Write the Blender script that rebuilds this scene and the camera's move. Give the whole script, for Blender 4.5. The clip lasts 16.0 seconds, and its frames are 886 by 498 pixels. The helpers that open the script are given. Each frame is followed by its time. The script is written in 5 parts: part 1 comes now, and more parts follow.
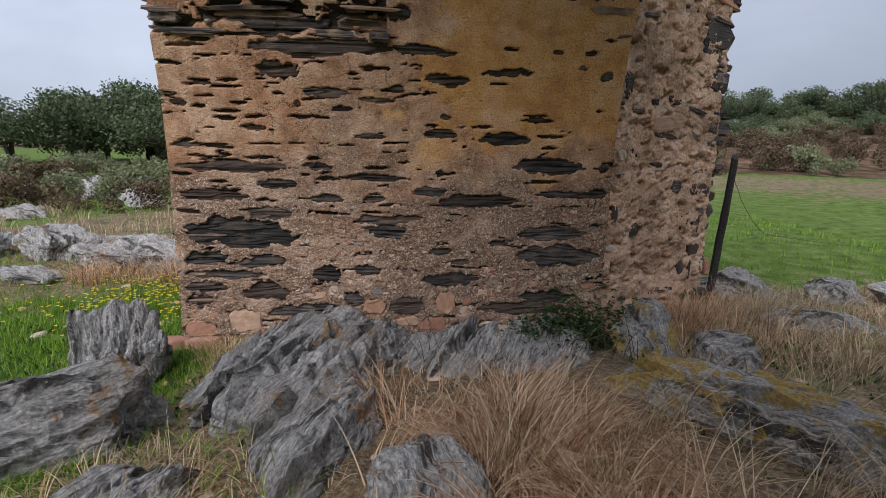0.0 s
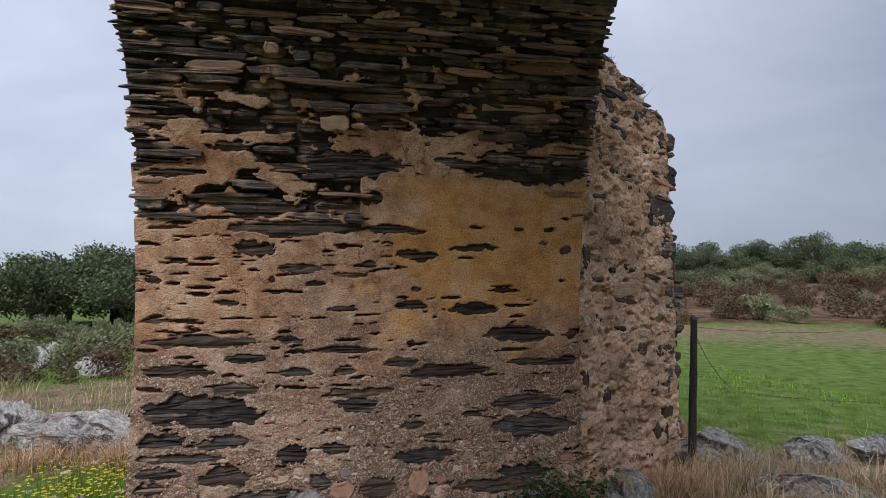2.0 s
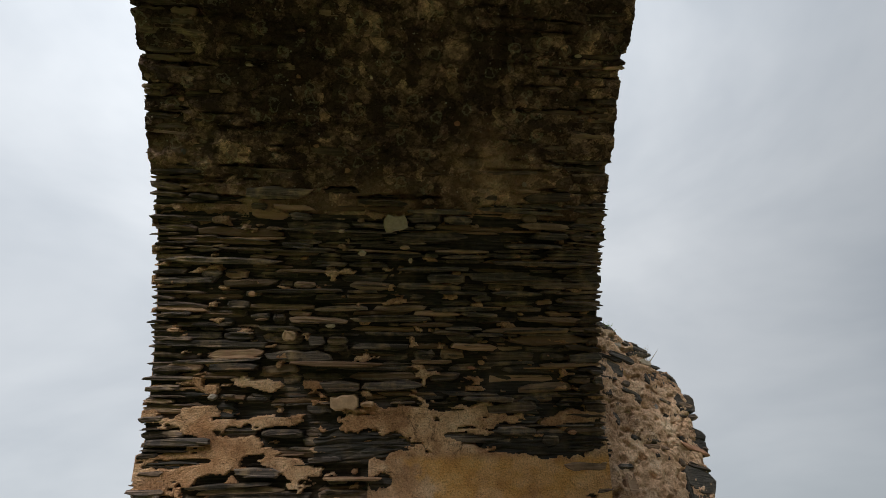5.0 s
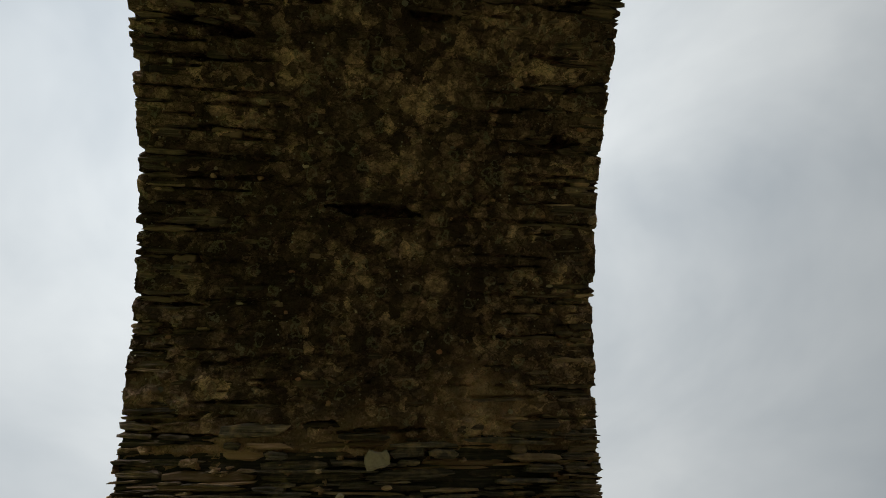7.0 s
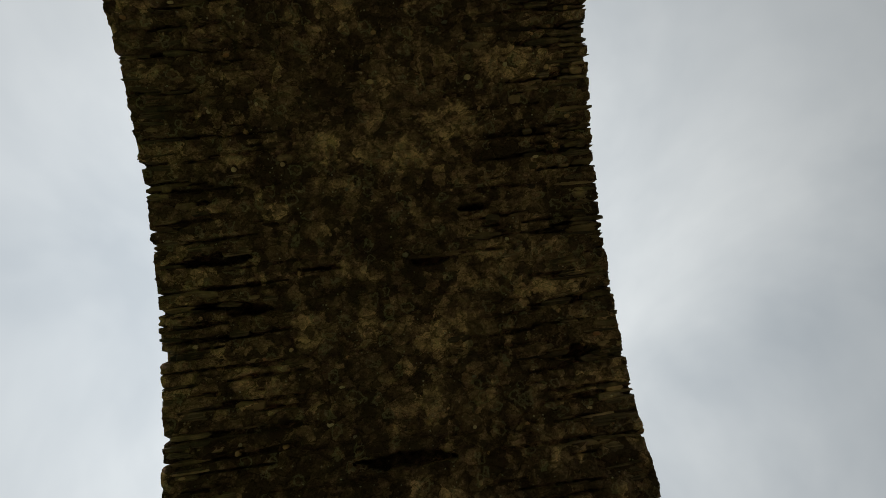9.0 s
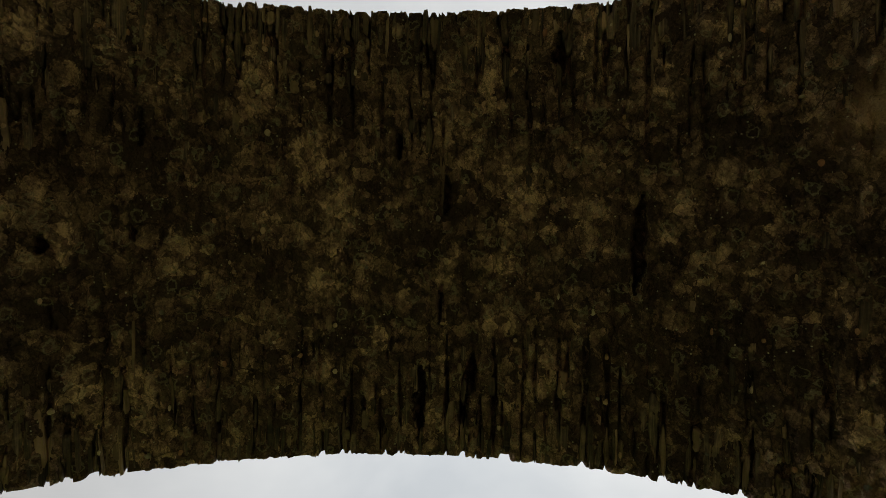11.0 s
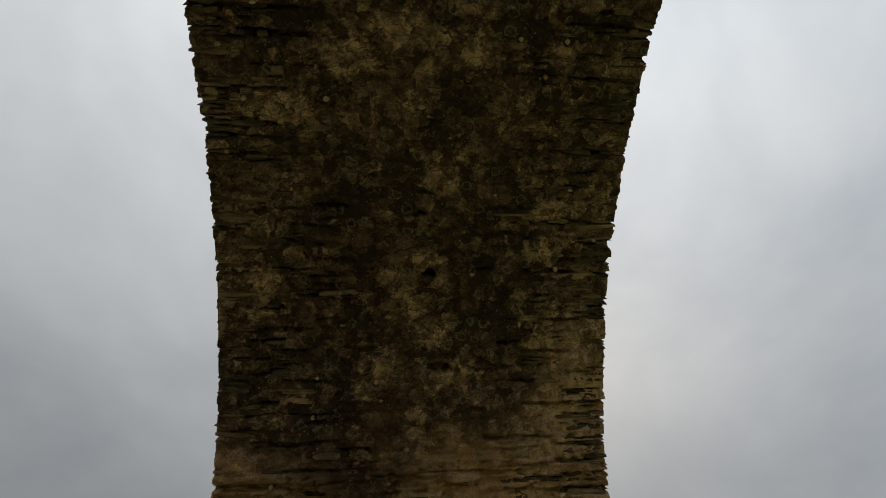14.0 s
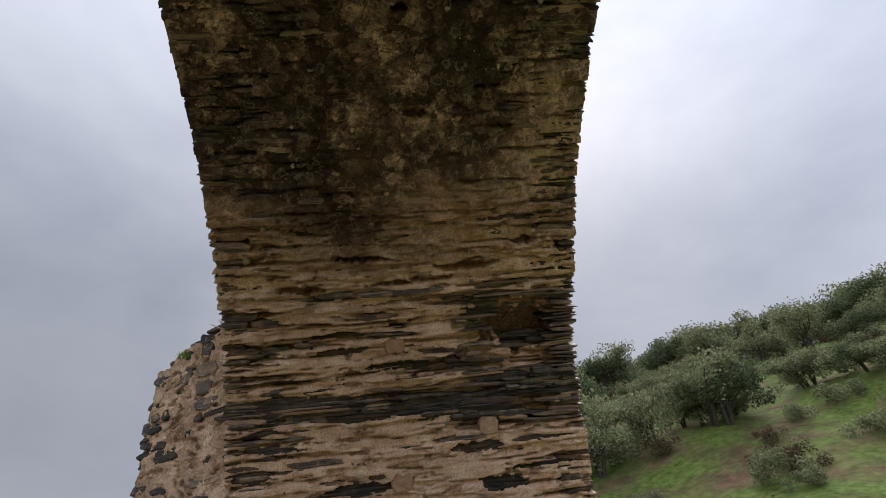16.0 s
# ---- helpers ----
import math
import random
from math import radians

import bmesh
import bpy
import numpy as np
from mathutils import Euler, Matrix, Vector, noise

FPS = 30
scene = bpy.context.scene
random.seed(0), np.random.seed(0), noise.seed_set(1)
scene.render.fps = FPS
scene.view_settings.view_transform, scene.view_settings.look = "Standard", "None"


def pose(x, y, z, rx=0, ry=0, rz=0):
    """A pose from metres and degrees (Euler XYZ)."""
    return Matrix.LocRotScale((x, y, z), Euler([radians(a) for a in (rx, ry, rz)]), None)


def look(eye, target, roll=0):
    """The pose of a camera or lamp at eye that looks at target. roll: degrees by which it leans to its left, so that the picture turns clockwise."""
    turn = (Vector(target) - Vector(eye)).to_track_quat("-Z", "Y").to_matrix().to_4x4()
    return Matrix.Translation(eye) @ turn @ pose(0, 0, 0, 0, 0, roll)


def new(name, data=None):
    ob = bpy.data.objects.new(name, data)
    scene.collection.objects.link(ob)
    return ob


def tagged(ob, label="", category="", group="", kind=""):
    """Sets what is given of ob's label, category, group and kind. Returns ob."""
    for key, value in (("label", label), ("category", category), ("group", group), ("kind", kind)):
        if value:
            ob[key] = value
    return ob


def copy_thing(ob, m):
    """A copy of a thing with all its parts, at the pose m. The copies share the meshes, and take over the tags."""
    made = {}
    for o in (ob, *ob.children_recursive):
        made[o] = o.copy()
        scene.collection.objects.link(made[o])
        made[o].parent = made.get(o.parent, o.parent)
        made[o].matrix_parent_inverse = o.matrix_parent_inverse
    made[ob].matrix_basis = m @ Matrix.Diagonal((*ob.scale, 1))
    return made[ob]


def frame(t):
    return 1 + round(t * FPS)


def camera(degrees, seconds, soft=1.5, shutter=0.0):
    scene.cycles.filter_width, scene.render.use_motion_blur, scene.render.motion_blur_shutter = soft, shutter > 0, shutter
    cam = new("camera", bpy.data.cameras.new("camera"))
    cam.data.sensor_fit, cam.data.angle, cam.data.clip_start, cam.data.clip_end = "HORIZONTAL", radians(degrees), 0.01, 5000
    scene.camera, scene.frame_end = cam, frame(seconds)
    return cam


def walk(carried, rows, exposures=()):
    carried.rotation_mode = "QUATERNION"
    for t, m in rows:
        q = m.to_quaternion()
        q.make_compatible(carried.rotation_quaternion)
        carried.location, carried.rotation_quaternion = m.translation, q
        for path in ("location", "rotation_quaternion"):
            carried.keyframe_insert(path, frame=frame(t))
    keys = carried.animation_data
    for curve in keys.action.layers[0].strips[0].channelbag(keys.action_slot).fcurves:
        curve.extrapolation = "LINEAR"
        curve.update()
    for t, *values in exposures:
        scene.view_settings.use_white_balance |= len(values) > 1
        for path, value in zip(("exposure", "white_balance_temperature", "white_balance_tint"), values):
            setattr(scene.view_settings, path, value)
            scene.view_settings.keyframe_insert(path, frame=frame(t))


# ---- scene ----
cam = camera(81.4, 16.0, soft=0.6)
PATH = [
    (0.0, pose(-0.000, 0.955, 1.567, 78.57, -1.12, -5.42)),
    (0.5, pose(-0.016, 0.945, 1.602, 83.13, -0.98, -6.77)),
    (1.0, pose(-0.004, 0.930, 1.635, 87.54, -0.65, -7.83)),
    (1.5, pose(0.004, 0.909, 1.668, 91.55, -0.33, -8.15)),
    (2.0, pose(-0.002, 0.904, 1.701, 95.53, -0.01, -8.59)),
    (2.5, pose(-0.015, 0.889, 1.728, 99.51, 0.14, -9.27)),
    (3.0, pose(-0.012, 0.880, 1.755, 103.45, 0.02, -9.60)),
    (3.2, pose(-0.006, 0.882, 1.754, 105.32, 0.09, -9.69)),
    (5.3, pose(0.105, 0.808, 1.666, 129.14, 2.45, -4.83)),
    (5.5, pose(0.113, 0.800, 1.665, 131.71, 2.65, -4.63)),
    (6.0, pose(0.124, 0.799, 1.655, 138.41, 3.00, -4.32)),
    (6.5, pose(0.128, 0.775, 1.674, 143.83, 3.52, -4.59)),
    (7.0, pose(0.123, 0.744, 1.701, 149.30, 4.39, -4.95)),
    (7.5, pose(0.113, 0.695, 1.719, 155.36, 5.49, -3.71)),
    (8.0, pose(0.124, 0.660, 1.730, 161.86, 5.75, -1.70)),
    (8.5, pose(0.135, 0.629, 1.743, 168.25, 5.48, -0.01)),
    (9.0, pose(0.173, 0.598, 1.750, 173.49, 5.31, 6.28)),
    (9.2, pose(0.188, 0.593, 1.761, 175.10, 5.54, 11.53)),
    (11.3, pose(0.089, 0.679, 1.722, 177.76, 6.86, 102.94)),
    (11.5, pose(0.112, 0.694, 1.700, 176.65, 7.05, 111.72)),
    (12.0, pose(0.214, 0.764, 1.671, 173.38, 6.45, 134.23)),
    (12.5, pose(0.309, 0.809, 1.688, 169.28, 4.64, 154.79)),
    (13.0, pose(0.363, 0.850, 1.684, 164.20, 3.23, 168.87)),
    (13.5, pose(0.374, 0.884, 1.679, 157.33, 3.72, 175.38)),
    (14.0, pose(0.346, 0.888, 1.703, 149.19, 4.96, 176.25)),
    (14.5, pose(0.285, 0.842, 1.671, 142.10, 6.34, 175.68)),
    (15.0, pose(0.244, 0.807, 1.630, 135.04, 6.58, 175.89)),
    (15.5, pose(0.225, 0.775, 1.637, 128.19, 6.20, 176.16)),
    (16.0, pose(0.203, 0.766, 1.655, 122.95, 6.38, 176.46)),
]
EXPOSURES = [(0.0, 0.66, 5950, 15), (3.0, 0.56, 5950, 14), (5.5, 0.56, 6800, 7), (7.0, 0.38, 6850, 6), (9.0, 0.32, 6850, 6), (12.0, 0.32, 7300, 9), (14.0, 0.50, 7000, 8), (15.0, 0.92, 6850, 11), (16.0, 1.10, 6350, 15)]
SKY_STRENGTH = 0.76
SUN_STRENGTH = 2.2
SUN_BEARING = 205
walk(cam, PATH, exposures=EXPOSURES)

# ---- light: a bright overcast sky, with a wide weak sun behind the cloud ----
world = bpy.data.worlds.new("overcast_sky")
scene.world = world
world.use_nodes = True
wn, wl = world.node_tree.nodes, world.node_tree.links
wn.clear()
w_out = wn.new("ShaderNodeOutputWorld")
w_bg = wn.new("ShaderNodeBackground")
w_bg.inputs["Strength"].default_value = SKY_STRENGTH
w_sky = wn.new("ShaderNodeTexSky")
w_sky.sky_type = "NISHITA"
w_sky.sun_disc = False
w_sky.sun_elevation = radians(45)
w_sky.sun_rotation = radians(SUN_BEARING)
w_dim = wn.new("ShaderNodeVectorMath")
w_dim.operation = "SCALE"
w_dim.inputs["Scale"].default_value = 0.10
w_geo = wn.new("ShaderNodeTexCoord")
w_map = wn.new("ShaderNodeMapping")
w_map.inputs["Scale"].default_value = (1.0, 1.0, 1.9)
w_n1 = wn.new("ShaderNodeTexNoise")
w_n1.inputs["Scale"].default_value = 1.7
w_n1.inputs["Detail"].default_value = 5.0
w_n1.inputs["Roughness"].default_value = 0.52
w_n1.inputs["Distortion"].default_value = 0.35
w_ramp = wn.new("ShaderNodeValToRGB")
w_ramp.color_ramp.elements[0].position = 0.33
w_ramp.color_ramp.elements[0].color = (0.48, 0.525, 0.59, 1)
w_ramp.color_ramp.elements[1].position = 0.68
w_ramp.color_ramp.elements[1].color = (0.74, 0.775, 0.83, 1)
w_mix = wn.new("ShaderNodeMix")
w_mix.data_type = "RGBA"
w_mix.inputs[0].default_value = 0.86
wl.new(w_geo.outputs["Generated"], w_map.inputs["Vector"])
wl.new(w_map.outputs[0], w_n1.inputs["Vector"])
wl.new(w_n1.outputs[0], w_ramp.inputs[0])
wl.new(w_sky.outputs[0], w_dim.inputs[0])
wl.new(w_dim.outputs[0], w_mix.inputs[6])
wl.new(w_ramp.outputs[0], w_mix.inputs[7])
w_sep = wn.new("ShaderNodeSeparateXYZ")
w_rise = wn.new("ShaderNodeMapRange")
w_rise.inputs["From Min"].default_value = 0.0
w_rise.inputs["From Max"].default_value = 1.0
w_rise.inputs["To Min"].default_value = 0.92
w_rise.inputs["To Max"].default_value = 2.3
w_grad = wn.new("ShaderNodeVectorMath")
w_grad.operation = "SCALE"
wl.new(w_geo.outputs["Generated"], w_sep.inputs[0])
w_up = wn.new("ShaderNodeMath")
w_up.operation = "POWER"
w_up.use_clamp = True
w_up.inputs[1].default_value = 2.5
wl.new(w_sep.outputs[2], w_up.inputs[0])
wl.new(w_up.outputs[0], w_rise.inputs["Value"])
wl.new(w_mix.outputs[2], w_grad.inputs[0])
w_side = wn.new("ShaderNodeMapRange")
w_side.inputs["From Min"].default_value = -0.8
w_side.inputs["From Max"].default_value = 0.8
w_side.inputs["To Min"].default_value = 1.04
w_side.inputs["To Max"].default_value = 0.71
w_both = wn.new("ShaderNodeMath")
w_both.operation = "MULTIPLY"
wl.new(w_sep.outputs[0], w_side.inputs["Value"])
wl.new(w_side.outputs[0], w_both.inputs[0])
wl.new(w_rise.outputs[0], w_both.inputs[1])
w_back = wn.new("ShaderNodeMapRange")
w_back.inputs["From Min"].default_value = -0.8
w_back.inputs["From Max"].default_value = 0.8
w_back.inputs["To Min"].default_value = 0.47
w_back.inputs["To Max"].default_value = 0.96
w_all = wn.new("ShaderNodeMath")
w_all.operation = "MULTIPLY"
wl.new(w_sep.outputs[1], w_back.inputs["Value"])
wl.new(w_back.outputs[0], w_all.inputs[0])
wl.new(w_both.outputs[0], w_all.inputs[1])
wl.new(w_all.outputs[0], w_grad.inputs["Scale"])
wl.new(w_grad.outputs[0], w_bg.inputs["Color"])
wl.new(w_bg.outputs[0], w_out.inputs["Surface"])

sun_data = bpy.data.lights.new("sun", "SUN")
sun_data.energy = SUN_STRENGTH
sun_data.angle = radians(40)
sun_data.color = (1.0, 0.96, 0.9)
sun = new("sun", sun_data)
sun.matrix_world = look((0, 0, 30), (-math.sin(radians(SUN_BEARING)) * 20, -math.cos(radians(SUN_BEARING)) * 20, 10))


# ---- materials ----
class Nodes:
    """A small helper that builds one node material."""

    def __init__(self, name, rough=0.9, spec=0.2):
        self.m = bpy.data.materials.new(name)
        self.m.use_nodes = True
        self.t = self.m.node_tree
        self.b = self.t.nodes["Principled BSDF"]
        self.b.inputs["Roughness"].default_value = rough
        self.b.inputs["Specular IOR Level"].default_value = spec

    def n(self, kind, **inputs):
        node = self.t.nodes.new(kind)
        for key, value in inputs.items():
            self.put(value, node.inputs[key.replace("_", " ")])
        return node

    def put(self, value, socket):
        if isinstance(value, bpy.types.NodeSocket):
            self.t.links.new(value, socket)
        else:
            socket.default_value = value

    def coords(self, attr=None, scale=(1, 1, 1)):
        if attr:
            a = self.n("ShaderNodeAttribute")
            a.attribute_name = attr
            src = a.outputs["Vector"]
        else:
            src = self.n("ShaderNodeTexCoord").outputs["Object"]
        mp = self.n("ShaderNodeMapping", Vector=src, Scale=scale)
        return mp.outputs[0]

    def noise(self, vec, scale, detail=4.0, rough=0.55, distortion=0.0):
        return self.n("ShaderNodeTexNoise", Vector=vec, Scale=scale, Detail=detail, Roughness=rough, Distortion=distortion).outputs[0]

    def voronoi(self, vec, scale):
        return self.n("ShaderNodeTexVoronoi", Vector=vec, Scale=scale)

    def ramp(self, fac, *stops):
        node = self.n("ShaderNodeValToRGB", Fac=fac)
        el = node.color_ramp.elements
        while len(el) < len(stops):
            el.new(0.5)
        for e, (p, c) in zip(el, stops):
            e.position = p
            e.color = (*c, 1) if isinstance(c, tuple) else (c, c, c, 1)
        return node.outputs[0]

    def mix(self, fac, a, b, blend="MIX"):
        node = self.n("ShaderNodeMix")
        node.data_type = "RGBA"
        node.blend_type = blend
        for value, i in ((fac, 0), (a, 6), (b, 7)):
            self.put((*value, 1) if isinstance(value, tuple) else value, node.inputs[i])
        return node.outputs[2]

    def math(self, op, a, b=0.0, clamp=False):
        node = self.n("ShaderNodeMath")
        node.operation = op
        node.use_clamp = clamp
        self.put(a, node.inputs[0])
        self.put(b, node.inputs[1])
        return node.outputs[0]

    def rand(self):
        a = self.n("ShaderNodeObjectInfo").outputs["Random"]
        b = self.n("ShaderNodeNewGeometry").outputs["Random Per Island"]
        return self.math("FRACT", self.math("ADD", a, b))

    def done(self, colour, bump=None, strength=0.5, distance=0.01):
        self.put(colour, self.b.inputs["Base Color"])
        if bump is not None:
            node = self.n("ShaderNodeBump", Height=bump, Strength=strength, Distance=distance)
            self.put(node.outputs[0], self.b.inputs["Normal"])
        return self.m


def mortar_material():
    """Old lime mortar with grit. The coat attribute tells where it has an ochre coat, the vault's dark crust, pale lime
    and coarse grit.
    """
    k = Nodes("lime_mortar", 0.95, 0.1)
    v = k.coords("unroll")
    at = k.n("ShaderNodeAttribute")
    at.attribute_name = "coat"
    part = k.n("ShaderNodeSeparateColor", Color=at.outputs["Color"])
    ochre_f, crust_f, pale_f, grit_f = part.outputs[0], part.outputs[1], part.outputs[2], at.outputs["Alpha"]
    big = k.noise(v, 1.3, 5, 0.6)
    mid = k.noise(v, 6.0, 6, 0.65)
    fine = k.noise(v, 70.0, 4, 0.7)
    warp = k.n("ShaderNodeVectorMath", Vector=v)
    warp.operation = "ADD"
    push = k.n("ShaderNodeVectorMath")
    push.operation = "SCALE"
    k.put(k.n("ShaderNodeTexNoise", Vector=v, Scale=7.0, Detail=5.0, Roughness=0.65).outputs[1], push.inputs[0])
    push.inputs["Scale"].default_value = 0.17
    k.put(push.outputs[0], warp.inputs[1])
    w = warp.outputs[0]
    # body: tan lime, rusty in places, blotched
    base = k.ramp(mid, (0.30, (0.29, 0.165, 0.10)), (0.47, (0.57, 0.36, 0.225)), (0.58, (0.68, 0.465, 0.31)), (0.72, (0.80, 0.63, 0.475)))
    rusty = k.ramp(big, (0.40, 0.0), (0.60, 1.0))
    base = k.mix(k.math("MULTIPLY", rusty, 0.6), base, (0.50, 0.235, 0.11))
    worn = k.ramp(k.noise(v, 2.6, 7, 0.7), (0.50, 0.0), (0.60, 0.62))
    base = k.mix(worn, base, (0.24, 0.125, 0.07))
    split = k.n("ShaderNodeTexVoronoi", Vector=w, Scale=4.5)
    split.feature = "DISTANCE_TO_EDGE"
    line = k.math("MULTIPLY", k.ramp(split.outputs["Distance"], (0.0, 0.8), (0.022, 0.0)), k.ramp(k.noise(v, 1.9, 4), (0.46, 0.0), (0.54, 1.0)))
    base = k.mix(line, base, (0.06, 0.038, 0.026))
    # pebbles of two sizes in the coarse mortar
    for scale, amount in ((34.0, 0.55), (85.0, 0.75)):
        cell = k.voronoi(w, scale)
        tone = k.n("ShaderNodeSeparateColor", Color=cell.outputs["Color"]).outputs[0]
        stones = k.ramp(tone, (0.0, (0.055, 0.038, 0.03)), (0.28, (0.25, 0.15, 0.10)), (0.62, (0.48, 0.34, 0.245)), (1.0, (0.80, 0.70, 0.60)))
        stones = k.mix(k.ramp(cell.outputs["Distance"], (0.30, 0.0), (0.60, 0.75)), stones, (0.14, 0.09, 0.06))
        base = k.mix(k.math("MULTIPLY", grit_f, amount), base, stones)
    # the ochre coat laid on later
    ochre = k.ramp(k.noise(v, 3.5, 6, 0.65), (0.3, (0.42, 0.205, 0.075)), (0.5, (0.64, 0.35, 0.13)), (0.7, (0.72, 0.48, 0.25)))
    col = k.mix(ochre_f, base, ochre)
    # clean pale lime
    lime = k.ramp(mid, (0.3, (0.50, 0.29, 0.18)), (0.48, (0.80, 0.54, 0.375)), (0.7, (0.90, 0.70, 0.55)))
    col = k.mix(pale_f, col, lime)
    # darker brown mortar of the vault: flaked crusts of different age, with lichen
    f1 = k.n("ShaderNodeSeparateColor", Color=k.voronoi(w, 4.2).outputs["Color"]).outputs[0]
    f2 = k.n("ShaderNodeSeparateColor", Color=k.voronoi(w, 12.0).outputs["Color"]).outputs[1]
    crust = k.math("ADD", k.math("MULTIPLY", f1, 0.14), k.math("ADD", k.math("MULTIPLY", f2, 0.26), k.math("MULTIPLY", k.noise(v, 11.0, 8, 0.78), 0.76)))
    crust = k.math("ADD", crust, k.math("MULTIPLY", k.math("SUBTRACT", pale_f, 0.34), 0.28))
    vault_crust = k.ramp(crust, (0.45, (0.040, 0.028, 0.026)), (0.57, (0.118, 0.078, 0.065)), (0.68, (0.27, 0.177, 0.137)), (0.82, (0.62, 0.43, 0.30)))
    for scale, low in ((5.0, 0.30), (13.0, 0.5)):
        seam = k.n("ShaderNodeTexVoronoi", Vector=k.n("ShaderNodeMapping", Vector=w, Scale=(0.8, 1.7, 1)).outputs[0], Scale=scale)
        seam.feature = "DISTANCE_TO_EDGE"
        vault_crust = k.mix(1.0, vault_crust, k.ramp(seam.outputs["Distance"], (0.0, low), (0.05, 1.0), (0.09, 1.18), (0.16, 1.0)), "MULTIPLY")
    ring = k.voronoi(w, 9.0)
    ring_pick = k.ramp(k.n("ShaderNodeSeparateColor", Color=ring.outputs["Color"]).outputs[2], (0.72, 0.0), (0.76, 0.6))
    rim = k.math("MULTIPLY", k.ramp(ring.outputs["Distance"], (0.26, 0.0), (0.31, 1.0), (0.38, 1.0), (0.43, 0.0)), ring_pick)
    vault_crust = k.mix(k.math("MULTIPLY", rim, 0.55), vault_crust, (0.42, 0.40, 0.31))
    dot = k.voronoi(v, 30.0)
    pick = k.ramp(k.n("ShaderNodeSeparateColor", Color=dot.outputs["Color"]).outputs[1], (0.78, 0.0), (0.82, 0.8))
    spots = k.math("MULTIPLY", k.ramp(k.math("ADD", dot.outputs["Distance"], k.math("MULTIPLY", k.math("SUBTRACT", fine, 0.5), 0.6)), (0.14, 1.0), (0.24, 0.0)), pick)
    vault_crust = k.mix(k.math("MULTIPLY", spots, k.ramp(k.noise(v, 2.2, 3), (0.42, 0.15), (0.6, 1.0))), vault_crust, (0.60, 0.58, 0.49))
    col = k.mix(crust_f, col, vault_crust)
    # grain, specks and small pits
    col = k.mix(1.0, col, k.ramp(fine, (0.30, 0.45), (0.44, 1.0), (0.70, 1.3)), "MULTIPLY")
    pits = k.ramp(k.noise(k.coords("unroll", (1, 2.6, 1)), 11.0, 6, 0.72), (0.30, 0.22), (0.37, 1.0))
    col = k.mix(1.0, col, pits, "MULTIPLY")
    h = k.math("ADD", k.math("MULTIPLY", mid, 0.6), k.math("ADD", k.math("MULTIPLY", fine, 0.45), k.math("MULTIPLY", k.voronoi(w, 60.0).outputs["Distance"], -0.25)))
    return k.done(col, h, 1.0, 0.03)


def slate_material(name, dark, mid_c, pale, tint, dusty=0.35, stained=False):
    """Split slate: thin leaves, dusted with mortar."""
    k = Nodes(name, 0.72, 0.35)
    v = k.coords("unroll", (1, 1, 1))
    r = k.rand()
    leaf = k.noise(k.coords("unroll", (1.2, 34, 5)), 2.2, 6, 0.7, 0.3)
    base = k.ramp(leaf, (0.30, dark), (0.52, mid_c), (0.78, pale))
    base = k.mix(k.ramp(r, (0.66, 0.0), (0.95, 0.7)), base, tint)
    dust = k.ramp(k.noise(v, 7.0, 5, 0.65), (0.48, 0.0), (0.66, 1.0))
    base = k.mix(k.math("MULTIPLY", dust, dusty), base, (0.44, 0.31, 0.20))
    val = k.math("ADD", 0.5, k.math("MULTIPLY", k.math("FRACT", k.math("MULTIPLY", r, 7.3)), 0.95))
    base = k.mix(1.0, base, k.n("ShaderNodeCombineColor", Red=val, Green=val, Blue=val).outputs[0], "MULTIPLY")
    if stained:
        base = k.mix(1.0, base, k.ramp(k.noise(k.coords("unroll", (1.1, 0.8, 1)), 1.4, 6, 0.65), (0.38, 0.3), (0.50, 0.8), (0.64, 1.3)), "MULTIPLY")
    fine = k.noise(v, 70.0, 4, 0.6)
    return k.done(base, k.math("ADD", leaf, k.math("MULTIPLY", fine, 0.35)), 0.9, 0.016)


def cobble_material():
    k = Nodes("river_stone", 0.85, 0.2)
    v = k.coords("unroll")
    r = k.rand()
    base = k.ramp(r, (0.0, (0.40, 0.20, 0.14)), (0.30, (0.50, 0.31, 0.20)), (0.55, (0.58, 0.42, 0.31)), (0.78, (0.68, 0.57, 0.46)), (1.0, (0.17, 0.16, 0.16)))
    base = k.mix(0.7, base, k.ramp(k.noise(v, 18, 5, 0.65), (0.3, 0.55), (0.7, 1.2)), "MULTIPLY")
    return k.done(base, k.noise(v, 45, 5, 0.6), 0.6, 0.01)


